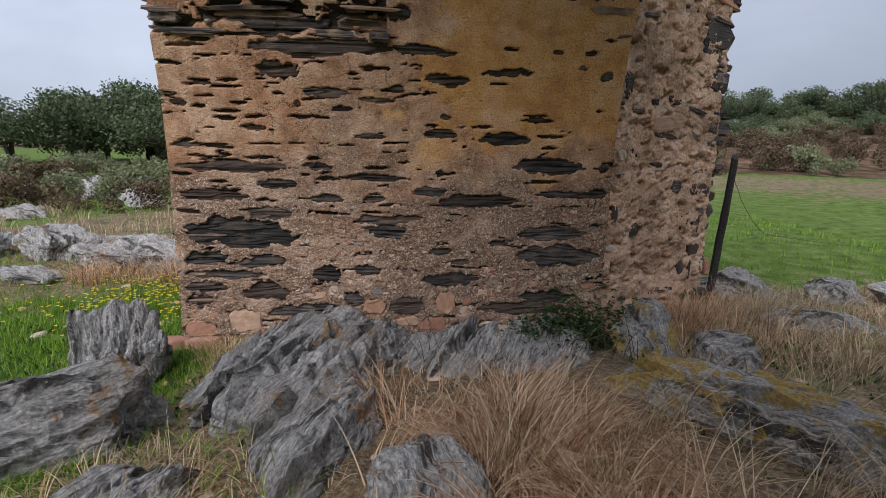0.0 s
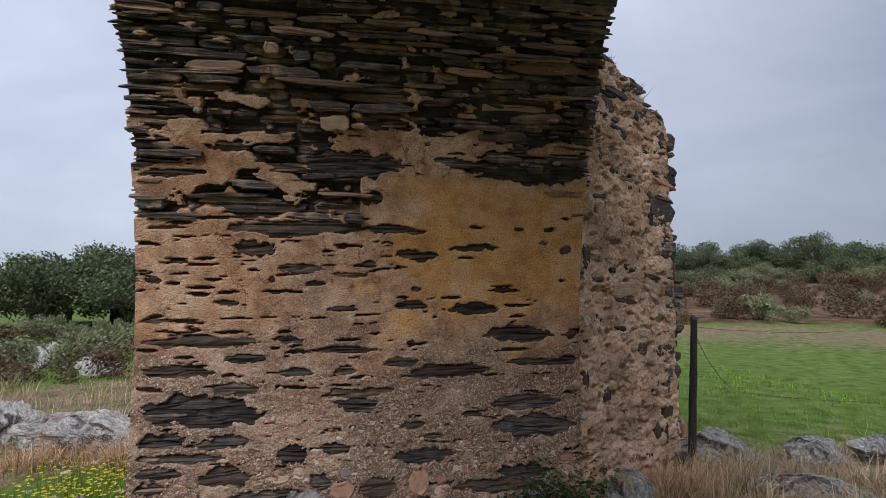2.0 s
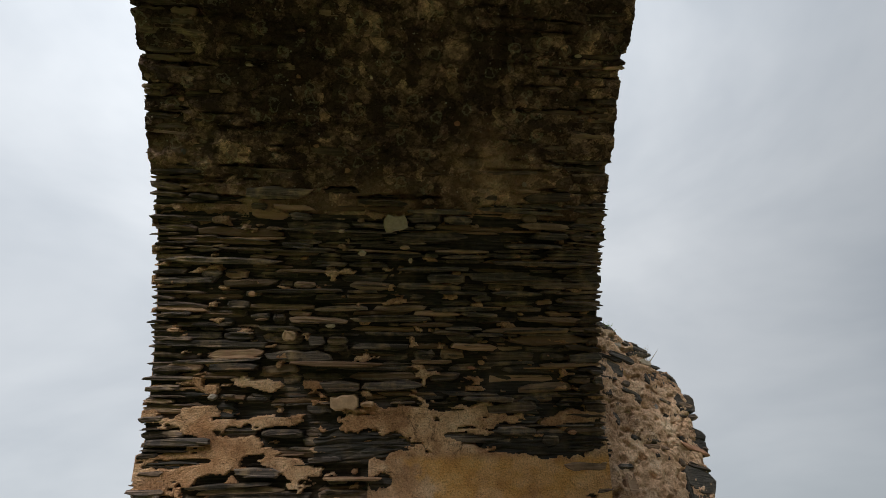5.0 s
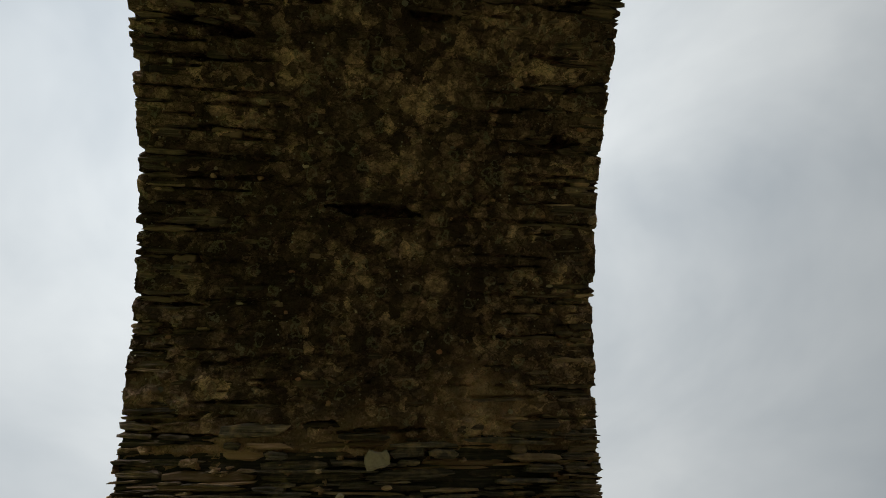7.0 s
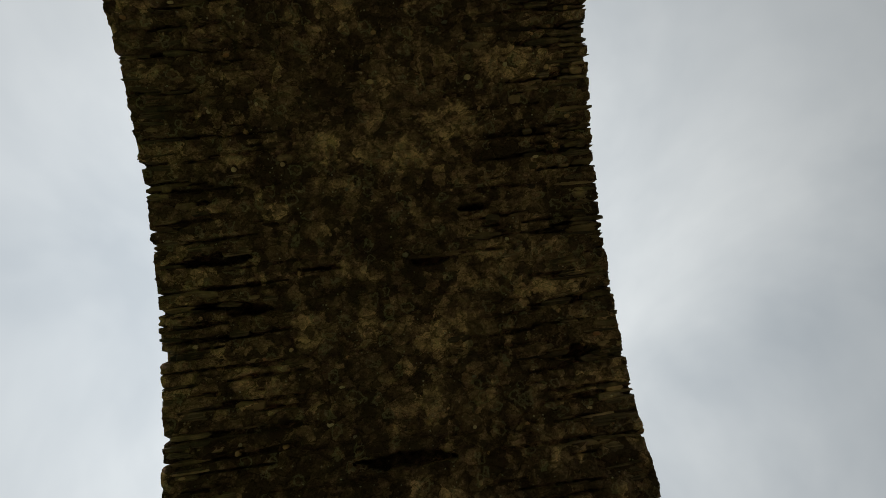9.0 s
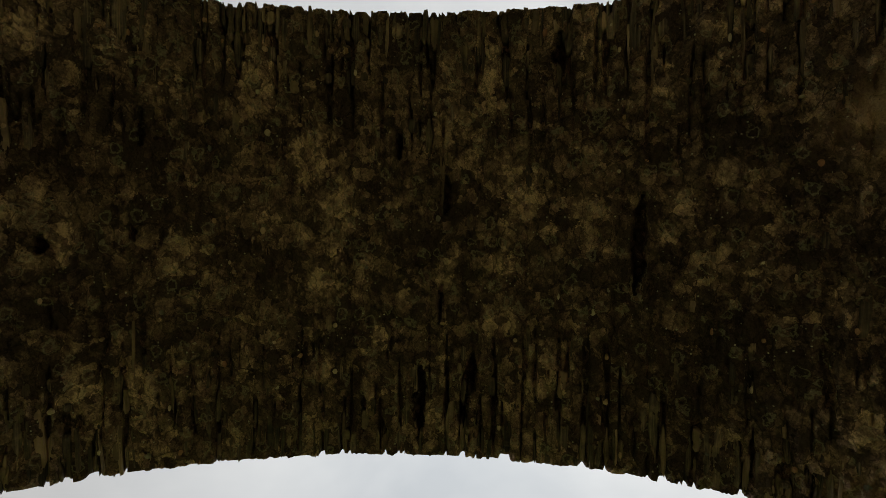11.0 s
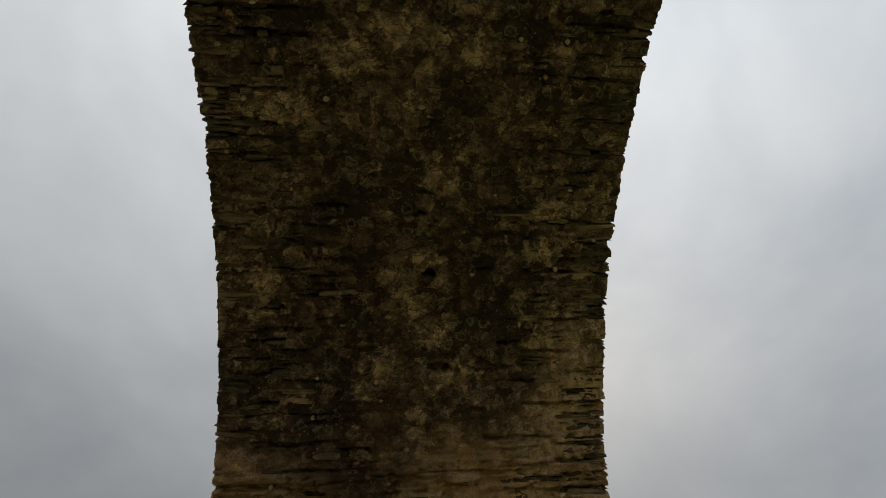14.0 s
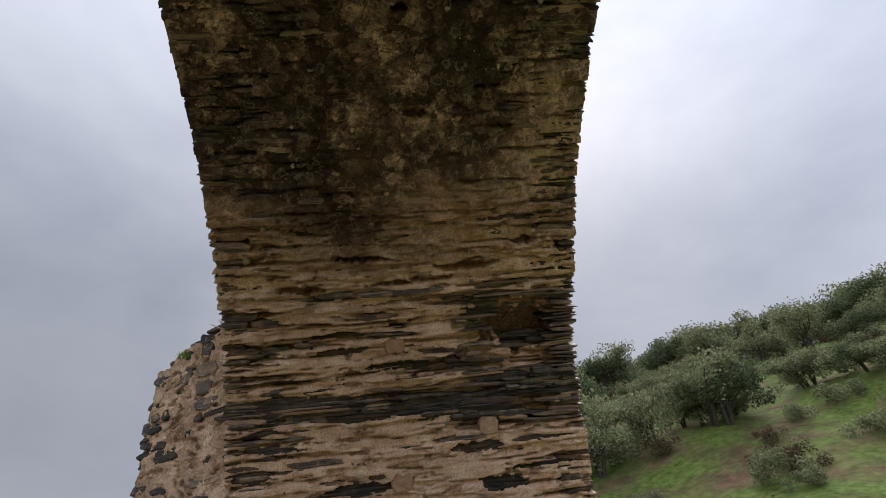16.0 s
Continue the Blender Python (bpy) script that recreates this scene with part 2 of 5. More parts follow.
def rock_material(name, lichen, lichen_from):
    """Grey slate outcrop: fine steep leaves, dark splits, white and orange lichen."""
    k = Nodes(name, 0.85, 0.25)
    o = k.coords(None)
    warp = k.noise(o, 2.5, 4, 0.6)
    obj = k.n("ShaderNodeTexCoord").outputs["Object"]
    bent = k.n("ShaderNodeVectorMath", Vector=obj)
    bent.operation = "ADD"
    k.put(k.n("ShaderNodeCombineXYZ", X=k.math("MULTIPLY", warp, 0.14)).outputs[0], bent.inputs[1])
    grain = k.n("ShaderNodeMapping", Vector=bent.outputs[0], Rotation=(0.0, 0.12, 0.08), Scale=(52, 5.5, 4.5)).outputs[0]
    strata = k.noise(grain, 1.3, 8, 0.72)
    wide = k.noise(k.n("ShaderNodeMapping", Vector=bent.outputs[0], Scale=(9, 1.0, 0.8)).outputs[0], 1.0, 5, 0.6)
    base = k.ramp(strata, (0.34, (0.07, 0.067, 0.065)), (0.44, (0.32, 0.31, 0.30)), (0.55, (0.52, 0.505, 0.48)), (0.72, (0.74, 0.72, 0.68)))
    base = k.mix(k.ramp(wide, (0.40, 0.9), (0.46, 0.0)), base, (0.04, 0.037, 0.035))
    base = k.mix(k.ramp(k.noise(o, 1.4, 4), (0.5, 0.0), (0.68, 0.45)), base, (0.17, 0.125, 0.085))
    white = k.ramp(k.noise(o, 9.0, 7, 0.78), (0.56, 0.0), (0.62, 0.8))
    base = k.mix(white, base, (0.47, 0.46, 0.42))
    rust = k.ramp(k.noise(o, 3.1, 6, 0.7), (lichen_from, 0.0), (lichen_from + 0.05, 0.8))
    base = k.mix(rust, base, lichen)
    base = k.mix(1.0, base, k.ramp(k.noise(o, 55, 4, 0.6), (0.3, 0.6), (0.7, 1.35)), "MULTIPLY")
    h = k.math("ADD", k.math("MULTIPLY", wide, 1.2), k.math("ADD", strata, k.math("MULTIPLY", k.noise(o, 40, 5), 0.4)))
    return k.done(base, h, 1.0, 0.06)


def ground_material():
    """Wet winter grass, bare soil and gravel, and far off heath."""
    k = Nodes("meadow_ground", 0.95, 0.1)
    o = k.coords(None)
    a = k.noise(o, 0.35, 6, 0.6)
    b = k.noise(o, 3.0, 6, 0.65)
    c = k.noise(o, 30.0, 5, 0.7)
    green = k.ramp(b, (0.3, (0.055, 0.085, 0.018)), (0.5, (0.11, 0.165, 0.032)), (0.7, (0.185, 0.235, 0.075)))
    soil = k.ramp(c, (0.3, (0.075, 0.055, 0.038)), (0.55, (0.20, 0.15, 0.10)), (0.75, (0.36, 0.28, 0.20)))
    straw = k.ramp(c, (0.3, (0.12, 0.085, 0.048)), (0.7, (0.36, 0.275, 0.17)))
    at = k.n("ShaderNodeAttribute")
    at.attribute_name = "cover"
    sep = k.n("ShaderNodeSeparateXYZ", Vector=at.outputs["Vector"])
    wob = k.math("MULTIPLY", k.math("SUBTRACT", b, 0.5), 0.8)
    f1 = k.ramp(k.math("ADD", k.math("ADD", sep.outputs[0], wob), k.math("MULTIPLY", k.math("SUBTRACT", k.noise(o, 0.9, 6, 0.7), 0.42), 0.9)), (0.40, 0.0), (0.60, 1.0))
    f2 = k.ramp(k.math("ADD", sep.outputs[1], k.math("MULTIPLY", k.math("SUBTRACT", a, 0.5), 0.9)), (0.40, 0.0), (0.60, 1.0))
    heath = k.ramp(k.noise(o, 0.8, 6, 0.7), (0.34, (0.045, 0.038, 0.02)), (0.5, (0.12, 0.075, 0.045)), (0.68, (0.24, 0.15, 0.095)))
    col = k.mix(f1, green, k.mix(k.ramp(b, (0.42, 0.0), (0.58, 1.0)), soil, straw))
    col = k.mix(f2, col, heath)
    col = k.mix(1.0, col, k.ramp(c, (0.3, 0.7), (0.7, 1.2)), "MULTIPLY")
    return k.done(col, k.math("ADD", b, c), 0.8, 0.05)


def plain_material(name, a, b, scale=12.0, rough=0.85, spec=0.2, bump=0.4):
    k = Nodes(name, rough, spec)
    o = k.coords(None)
    r = k.rand()
    col = k.mix(r, k.ramp(k.noise(o, scale, 5, 0.65), (0.3, a), (0.7, b)), k.ramp(k.noise(o, scale * 2.3, 3), (0.3, b), (0.7, a)))
    return k.done(col, k.noise(o, scale * 4, 4), bump, 0.01)


def blade_material(name, a, b, c, trans=0.25):
    """Grass or leaf: every blade has its own shade."""
    k = Nodes(name, 0.8, 0.1)
    r = k.rand()
    col = k.ramp(r, (0.0, a), (0.5, b), (1.0, c))
    k.b.inputs["Subsurface Weight"].default_value = 0.0
    tr = k.n("ShaderNodeBsdfTranslucent", Color=col)
    mx = k.n("ShaderNodeMixShader")
    k.put(trans, mx.inputs[0])
    k.put(k.b.outputs[0], mx.inputs[1])
    k.put(tr.outputs[0], mx.inputs[2])
    k.put(mx.outputs[0], k.t.nodes["Material Output"].inputs["Surface"])
    return k.done(col)


M_MORTAR = mortar_material()
M_SLATE = slate_material("dark_slate", (0.016, 0.014, 0.015), (0.10, 0.082, 0.077), (0.46, 0.38, 0.33), (0.42, 0.255, 0.165), 0.6)
M_BED = slate_material("bedded_slate", (0.012, 0.0115, 0.012), (0.055, 0.05, 0.048), (0.19, 0.165, 0.145), (0.13, 0.085, 0.06), 0.18)
M_VAULT = slate_material("vault_slate", (0.03, 0.023, 0.022), (0.14, 0.10, 0.086), (0.50, 0.37, 0.29), (0.48, 0.32, 0.23), 0.6, True)
M_COBBLE = cobble_material()
M_ROCK = rock_material("slate_rock", (0.36, 0.19, 0.05), 0.60)
M_LICHEN_ROCK = rock_material("lichened_slate_rock", (0.50, 0.33, 0.06), 0.50)
M_GROUND = ground_material()
M_BARK = plain_material("bark", (0.035, 0.028, 0.022), (0.12, 0.10, 0.085), 9)
M_POST = plain_material("weathered_post", (0.018, 0.017, 0.016), (0.06, 0.055, 0.05), 25)
M_WIRE = plain_material("rusty_wire", (0.05, 0.035, 0.028), (0.12, 0.085, 0.06), 60, 0.6)
M_OAK = blade_material("oak_leaf", (0.05, 0.07, 0.035), (0.10, 0.13, 0.065), (0.18, 0.205, 0.12))
M_OLIVE = blade_material("grey_oak_leaf", (0.11, 0.13, 0.06), (0.19, 0.21, 0.11), (0.31, 0.32, 0.20))
M_HEATH = blade_material("heath_twig", (0.05, 0.037, 0.022), (0.12, 0.083, 0.05), (0.21, 0.155, 0.10), 0.15)
M_DRY = blade_material("dry_grass", (0.15, 0.075, 0.04), (0.54, 0.33, 0.19), (0.88, 0.69, 0.48), 0.25)
M_PALEDRY = blade_material("pale_dry_grass", (0.18, 0.125, 0.07), (0.44, 0.335, 0.20), (0.74, 0.61, 0.43), 0.25)
M_GREEN = blade_material("green_grass", (0.08, 0.16, 0.012), (0.16, 0.30, 0.03), (0.30, 0.44, 0.07), 0.35)
M_IVY = blade_material("bramble_leaf", (0.012, 0.03, 0.008), (0.03, 0.07, 0.018), (0.06, 0.11, 0.03), 0.2)
M_FLOWER = blade_material("yellow_flower", (0.55, 0.42, 0.02), (0.7, 0.55, 0.03), (0.75, 0.62, 0.06), 0.2)


# ---- mesh helpers ----
def mesh_object(name, verts, faces, material, attr=None, attr_name="unroll", smooth=True, parent=None, coat=None):
    me = bpy.data.meshes.new(name)
    me.from_pydata([tuple(v) for v in verts], [], faces)
    if attr is not None:
        a = me.attributes.new(attr_name, "FLOAT_VECTOR", "POINT")
        a.data.foreach_set("vector", np.asarray(attr, dtype=np.float32).ravel())
    if coat is not None:
        a = me.attributes.new("coat", "FLOAT_COLOR", "POINT")
        a.data.foreach_set("color", np.clip(np.asarray(coat, dtype=np.float32), 0, 1).ravel())
    me.materials.append(material)
    if smooth:
        me.polygons.foreach_set("use_smooth", [True] * len(me.polygons))
    ob = new(name, me)
    if parent is not None:
        ob.parent = parent
    return ob


def smoothstep(a, b, x):
    t = np.clip((x - a) / (b - a), 0, 1)
    return t * t * (3 - 2 * t)


def fbm(x, y, z, octaves=4):
    return noise.fractal((x, y, z), 0.9, 2.1, octaves, noise_basis="PERLIN_ORIGINAL")


_PERM = np.tile(np.random.RandomState(7).permutation(256), 2)


def sheet_noise(X, Y, seed, octaves=4, rough=0.55):
    """Gradient noise over whole arrays, about -0.7 to 0.7."""
    total, size = 0.0, 1.0
    for o in range(octaves):
        xi, yi = np.floor(X).astype(int), np.floor(Y).astype(int)
        fx, fy = X - xi, Y - yi

        def corner(i, j):
            a = _PERM[(_PERM[(xi + i + 17 * seed) & 255] + yi + j + 31 * o) & 255] * (2 * math.pi / 256)
            return np.cos(a) * (fx - i) + np.sin(a) * (fy - j)

        sx, sy = fx * fx * fx * (fx * (6 * fx - 15) + 10), fy * fy * fy * (fy * (6 * fy - 15) + 10)
        low, high = corner(0, 0) * (1 - sx) + corner(1, 0) * sx, corner(0, 1) * (1 - sx) + corner(1, 1) * sx
        total = total + size * (low * (1 - sy) + high * sy)
        X, Y, size = X * 2.03 + 3.1, Y * 2.03 + 7.7, size * rough
    return total


# ---- the arch: its inner face unrolled from the foot of one pier over the crown to the foot of the other ----
X_LEFT, X_RIGHT = -1.70, 1.80
Y_MID, SPRING, HALF_SPAN, RISE = 0.171, 1.25, 4.927, 4.619
_TH = np.linspace(0, math.pi, 2001)
_DS = np.hypot(HALF_SPAN * np.sin(_TH), RISE * np.cos(_TH))
_ARC = np.concatenate([[0], np.cumsum((_DS[1:] + _DS[:-1]) / 2 * np.diff(_TH))])
ARC = float(_ARC[-1])
U_END = ARC + 2 * SPRING


def vault(x, u, h):
    """The place at x across, u along the unrolled face and h proud of it (towards the opening)."""
    if u <= SPRING:
        return (x, Y_MID + HALF_SPAN - h, u)
    if u >= SPRING + ARC:
        return (x, Y_MID - HALF_SPAN + h, SPRING - (u - SPRING - ARC))
    th = float(np.interp(u - SPRING, _ARC, _TH))
    c, s = math.cos(th), math.sin(th)
    n = Vector((0, -c / HALF_SPAN, -s / RISE)).normalized()
    return (x, Y_MID + HALF_SPAN * c + n.y * h, SPRING + RISE * s + n.z * h)


class Facing:
    """A splayed face of a cutwater: l along it from the pier's corner, z up, h proud of it."""

    def __init__(self, corner, bearing, out):
        self.c = corner
        self.d = (math.sin(radians(bearing)), math.cos(radians(bearing)))
        self.n = (self.d[1] * out, -self.d[0] * out)

    def __call__(self, l, z, h):
        return (self.c[0] + self.d[0] * l + self.n[0] * h, self.c[1] + self.d[1] * l + self.n[1] * h, z)


def slab_shape(place, cx, cu, w, t, proud, depth, rng, blunt=0.5, tilt=0.0):
    """A split stone in a face: uneven outline, chipped front edge, tapered ends."""
    ring = []
    if blunt >= 0.8:
        n = 11
        for i in range(n):
            a = 2 * math.pi * (i + 0.5) / n
            ring.append((0.5 * w * math.cos(a) * rng.uniform(0.85, 1.08), 0.5 * t * math.sin(a) * rng.uniform(0.82, 1.1)))
    else:
        m = 6
        n = 2 * m
        for side in (1, -1):
            for i in range(m):
                f = -0.5 + i / (m - 1)
                f += rng.uniform(-0.07, 0.07) if 0 < i < m - 1 else -math.copysign(rng.uniform(0, 0.10), f)
                y = 0.5 * rng.uniform(0.66, 1.06) * (rng.uniform(0.15, 0.85) if i in (0, m - 1) else 1)
                ring.append((side * -f * w, side * y * t))
    ring = [(ex, ey + tilt * ex) for ex, ey in ring]
    verts, attr = [], []
    inset = min(0.012, 0.25 * t)
    for level in range(3):
        for ex, ey in ring:
            if level == 0:
                k = 1 - 2 * inset / max(w, 0.04)
                q = 1 - 2 * inset / max(t, 0.02)
                p, o = (ex * max(k, 0.4), ey * max(q, 0.35)), proud + rng.uniform(-0.008, 0.006)
            elif level == 1:
                p, o = (ex, ey), proud - inset * 0.9
            else:
                p, o = (ex, ey), proud - depth
            verts.append(place(cx + p[0], cu + p[1], o))
            attr.append((cx + p[0], cu + p[1], o))
    faces = [tuple(range(n))]
    for level in range(2):
        for i in range(n):
            j = (i + 1) % n
            faces.append((level * n + i, (level + 1) * n + i, (level + 1) * n + j, level * n + j))
    return verts, faces, attr


def leaf_slate(place, cx, cu, w, t, proud, rng):
    """The split edge of a slate in a face: thin leaves broken off unevenly, one above the other."""
    nx, nz = max(5, int(w / 0.06)), max(3, int(t / 0.013))
    step = [rng.uniform(-0.010, 0.006) for i in range(nz + 1)]
    lap = [rng.uniform(-0.03, 0.03) for i in range(nz + 1)]
    px = rng.uniform(0, 50)
    slope = rng.uniform(-0.03, 0.03)
    verts, attr = [], []
    for iz in range(nz + 1):
        f = iz / nz - 0.5
        for ix in range(nx + 1):
            e = ix / nx - 0.5
            x = cx + e * w + lap[iz] * (abs(e) * 2) ** 3
            u = cu + f * t * (1 - 0.25 * (2 * abs(e)) ** 4) + 0.12 * t * noise.noise((px + x * 5, iz * 0.4, 0.2)) + slope * e * w
            h = proud + step[iz] + 0.012 * noise.noise((px + x * 9, iz * 1.7, 3.1)) - 0.012 * (2 * abs(f)) ** 3
            h -= 0.02 if noise.noise((px + x * 4, iz * 2.3, 8.8)) > 0.28 else 0
            verts.append(place(x, u, h))
            attr.append((x, u, h))
    faces = [(iz * (nx + 1) + ix, iz * (nx + 1) + ix + 1, (iz + 1) * (nx + 1) + ix + 1, (iz + 1) * (nx + 1) + ix) for iz in range(nz) for ix in range(nx)]
    rim = list(range(nx + 1)) + [iz * (nx + 1) + nx for iz in range(1, nz + 1)] + [nz * (nx + 1) + ix for ix in range(nx - 1, -1, -1)] + [iz * (nx + 1) for iz in range(nz - 1, 0, -1)]
    k = len(verts)
    for i in rim:
        x, u, h = attr[i]
        verts.append(place(x, u, proud - 0.12))
        attr.append((x, u, proud - 0.12))
    n = len(rim)
    faces += [(rim[i], k + i, k + (i + 1) % n, rim[(i + 1) % n]) for i in range(n)]
    return verts, faces, attr


class Heap:
    """Collects many small pieces into one mesh."""

    def __init__(self):
        self.v, self.f, self.a = [], [], []

    def add(self, shape):
        v, f, a = shape
        k = len(self.v)
        self.v += v
        self.f += [tuple(i + k for i in face) for face in f]
        self.a += a

    def make(self, name, material, parent=None, smooth=False):
        return mesh_object(name, self.v, self.f, material, self.a, smooth=smooth, parent=parent)

# ---- the bridge ----
bridge = tagged(new("wall_bridge"), "ruined slate and lime-mortar arch bridge standing on rock", "bridge", kind="structure")
BEDS = []  # (x, u, width, height, kind) of stones seen singly in the pier faces


def bed_slate(x, u, w, t):
    a, b = max(x - w / 2, X_LEFT + 0.05), min(x + w / 2, X_RIGHT - 0.03)
    BEDS.append(((a + b) / 2, u, b - a, t, "slate"))


def bed_cobble(x, u, w, t):
    BEDS.append((x, u, w, t, "cobble"))


# single stones of the pier that the walk begins at, from the foot up
bed_slate(-1.22, 0.85, 0.91, 0.262)
bed_slate(-1.41, 1.15, 0.57, 0.101)
bed_slate(-1.24, 1.37, 0.86, 0.087)
bed_slate(-0.90, 1.24, 0.30, 0.076)
bed_slate(-0.96, 1.01, 0.34, 0.099)
bed_slate(-0.58, 1.38, 0.24, 0.058)
bed_slate(-0.15, 1.30, 0.54, 0.058)
bed_slate(-0.52, 1.13, 0.25, 0.067)
bed_slate(-0.15, 1.13, 0.18, 0.050)
bed_slate(-0.04, 0.96, 0.57, 0.069)
bed_slate(-0.04, 0.87, 0.30, 0.125)
bed_slate(0.69, 1.12, 0.65, 0.115)
bed_slate(0.29, 1.19, 0.27, 0.073)
bed_slate(-0.53, 0.51, 0.23, 0.152)
bed_slate(-0.21, 0.54, 0.23, 0.095)
bed_slate(0.47, 0.46, 0.48, 0.127)
bed_slate(1.39, 0.66, 0.71, 0.196)
bed_slate(1.32, 0.86, 0.58, 0.120)
bed_slate(0.87, 0.77, 0.17, 0.057)
bed_slate(1.48, 1.18, 0.60, 0.047)
bed_slate(1.26, 1.41, 0.56, 0.138)
bed_slate(0.89, 1.62, 0.41, 0.109)
bed_slate(0.37, 1.65, 0.27, 0.073)
bed_slate(0.89, 2.12, 0.42, 0.058)
bed_slate(0.41, 2.05, 0.35, 0.095)
bed_slate(0.03, 1.98, 0.11, 0.058)
bed_slate(-0.51, 1.94, 0.33, 0.073)
bed_slate(-0.39, 1.82, 0.16, 0.044)
bed_slate(-0.72, 1.85, 0.05, 0.051)
bed_slate(-0.12, 1.89, 0.28, 0.036)
bed_slate(-0.69, 1.75, 0.13, 0.029)
bed_slate(-0.17, 1.62, 0.23, 0.036)
bed_slate(-1.04, 1.75, 0.17, 0.029)
bed_slate(-1.05, 1.67, 0.20, 0.044)
bed_slate(-0.85, 2.09, 0.32, 0.131)
bed_slate(-0.53, 2.26, 1.09, 0.138)
bed_slate(-1.48, 0.64, 0.32, 0.138)
bed_slate(-1.04, 0.62, 0.40, 0.107)
bed_slate(-1.35, 0.51, 0.66, 0.079)
bed_slate(-1.51, 0.41, 0.35, 0.094)
bed_slate(-1.02, 0.37, 0.37, 0.167)
bed_slate(-1.57, 0.30, 0.27, 0.118)
bed_slate(-0.72, 0.20, 0.64, 0.122)
bed_slate(1.10, 0.20, 0.77, 0.127)
bed_slate(1.30, 0.30, 0.45, 0.126)
bed_slate(-0.32, 0.30, 0.16, 0.146)
bed_slate(0.12, 0.23, 0.28, 0.173)
bed_slate(1.74, 1.20, 0.22, 0.070)
bed_slate(1.76, 1.40, 0.14, 0.087)
bed_slate(1.25, 2.28, 0.09, 0.029)
bed_slate(1.51, 2.28, 0.10, 0.051)
bed_slate(1.66, 2.11, 0.10, 0.080)
bed_slate(1.46, 2.17, 0.07, 0.029)
bed_slate(1.17, 1.77, 0.21, 0.022)
bed_slate(0.15, 2.26, 0.27, 0.080)
bed_slate(0.04, 2.50, 0.20, 0.109)
bed_slate(0.37, 1.34, 0.07, 0.058)
bed_slate(0.41, 1.78, 0.09, 0.036)
bed_slate(-1.59, 1.53, 0.16, 0.051)
bed_slate(-1.58, 1.84, 0.12, 0.051)
bed_slate(-0.04, 2.12, 0.04, 0.022)
bed_slate(0.39, 0.70, 0.19, 0.057)
bed_slate(0.56, 0.61, 0.14, 0.048)
bed_cobble(-1.56, 0.06, 0.26, 0.140)
bed_cobble(-1.20, 0.13, 0.27, 0.218)
bed_cobble(-0.15, 0.23, 0.21, 0.148)
bed_cobble(-0.71, 0.08, 0.21, 0.148)
bed_cobble(0.44, 0.26, 0.17, 0.224)
bed_cobble(0.84, 0.00, 0.35, 0.190)
bed_cobble(1.67, 0.40, 0.15, 0.076)
bed_cobble(1.88, 1.51, 0.07, 0.087)
bed_cobble(0.13, 0.10, 0.21, 0.100)
bed_cobble(-0.41, 0.18, 0.16, 0.098)
bed_cobble(0.34, 0.07, 0.22, 0.151)
bed_slate(1.34, 2.73, 0.91, 0.161)
bed_slate(-0.06, 2.75, 0.68, 0.212)
bed_slate(0.24, 2.25, 0.47, 0.066)
bed_slate(-1.11, 3.00, 0.10, 0.103)
bed_slate(1.20, 2.99, 0.12, 0.168)
bed_slate(-1.44, 3.13, 0.33, 0.044)
bed_slate(-1.46, 2.64, 0.35, 0.058)
bed_cobble(-0.24, 3.06, 0.21, 0.117)
bed_cobble(-0.07, 3.05, 0.10, 0.037)
# slates and round stones of the far pier, and single stones above the near one
bed_slate(1.27, 14.18, 1.22, 0.14)
bed_slate(0.47, 14.33, 0.71, 0.14)
bed_slate(0.17, 13.89, 0.61, 0.09)
bed_slate(1.43, 14.59, 0.68, 0.06)
bed_slate(1.59, 14.82, 0.41, 0.08)
bed_slate(0.55, 15.00, 0.74, 0.11)
bed_slate(-0.80, 15.09, 0.44, 0.13)
bed_slate(-1.30, 14.25, 0.88, 0.08)
bed_slate(-0.42, 14.34, 0.96, 0.22)
bed_slate(-0.58, 14.73, 0.56, 0.09)
bed_slate(0.71, 13.72, 0.49, 0.08)
bed_slate(-1.21, 14.95, 0.74, 0.05)
bed_cobble(-0.72, 14.54, 0.20, 0.18)
bed_cobble(0.17, 13.69, 0.20, 0.17)
bed_cobble(0.17, 14.99, 0.21, 0.15)
bed_cobble(0.11, 4.44, 0.19, 0.14)
bed_cobble(-0.68, 3.56, 0.10, 0.08)

CRACKS, PALE, STAINS = [], [], []  # (x, u, width, height): open joints, pale lime, damp stains


def crack(x, u, w, t):
    CRACKS.append((x, u, w, t))


def pale_lime(x, u, w, t):
    PALE.append((x, u, w, t))


def damp_stain(x, u, w, t):
    STAINS.append((x, u, w, t))


crack(-1.26, 7.94, 0.54, 0.10)
crack(0.39, 7.75, 0.31, 0.08)
crack(-1.02, 7.53, 0.29, 0.08)
crack(-1.26, 6.85, 0.65, 0.04)
crack(-0.97, 6.80, 0.25, 0.03)
crack(0.04, 6.29, 0.73, 0.10)
crack(1.48, 6.89, 0.28, 0.13)
crack(1.46, 7.48, 0.42, 0.04)
crack(1.43, 9.07, 0.58, 0.03)
crack(-1.10, 7.72, 0.75, 0.03)
crack(-1.14, 7.34, 0.83, 0.03)
crack(-1.43, 7.45, 0.49, 0.03)
crack(-0.46, 7.78, 0.34, 0.03)
crack(0.78, 8.12, 0.27, 0.05)
crack(-1.41, 5.54, 0.37, 0.03)
crack(-0.31, 4.68, 0.26, 0.05)
crack(-1.01, 3.89, 0.40, 0.06)
crack(-1.43, 4.46, 0.41, 0.04)
crack(0.12, 4.64, 0.61, 0.04)
crack(-0.03, 10.60, 0.16, 0.07)
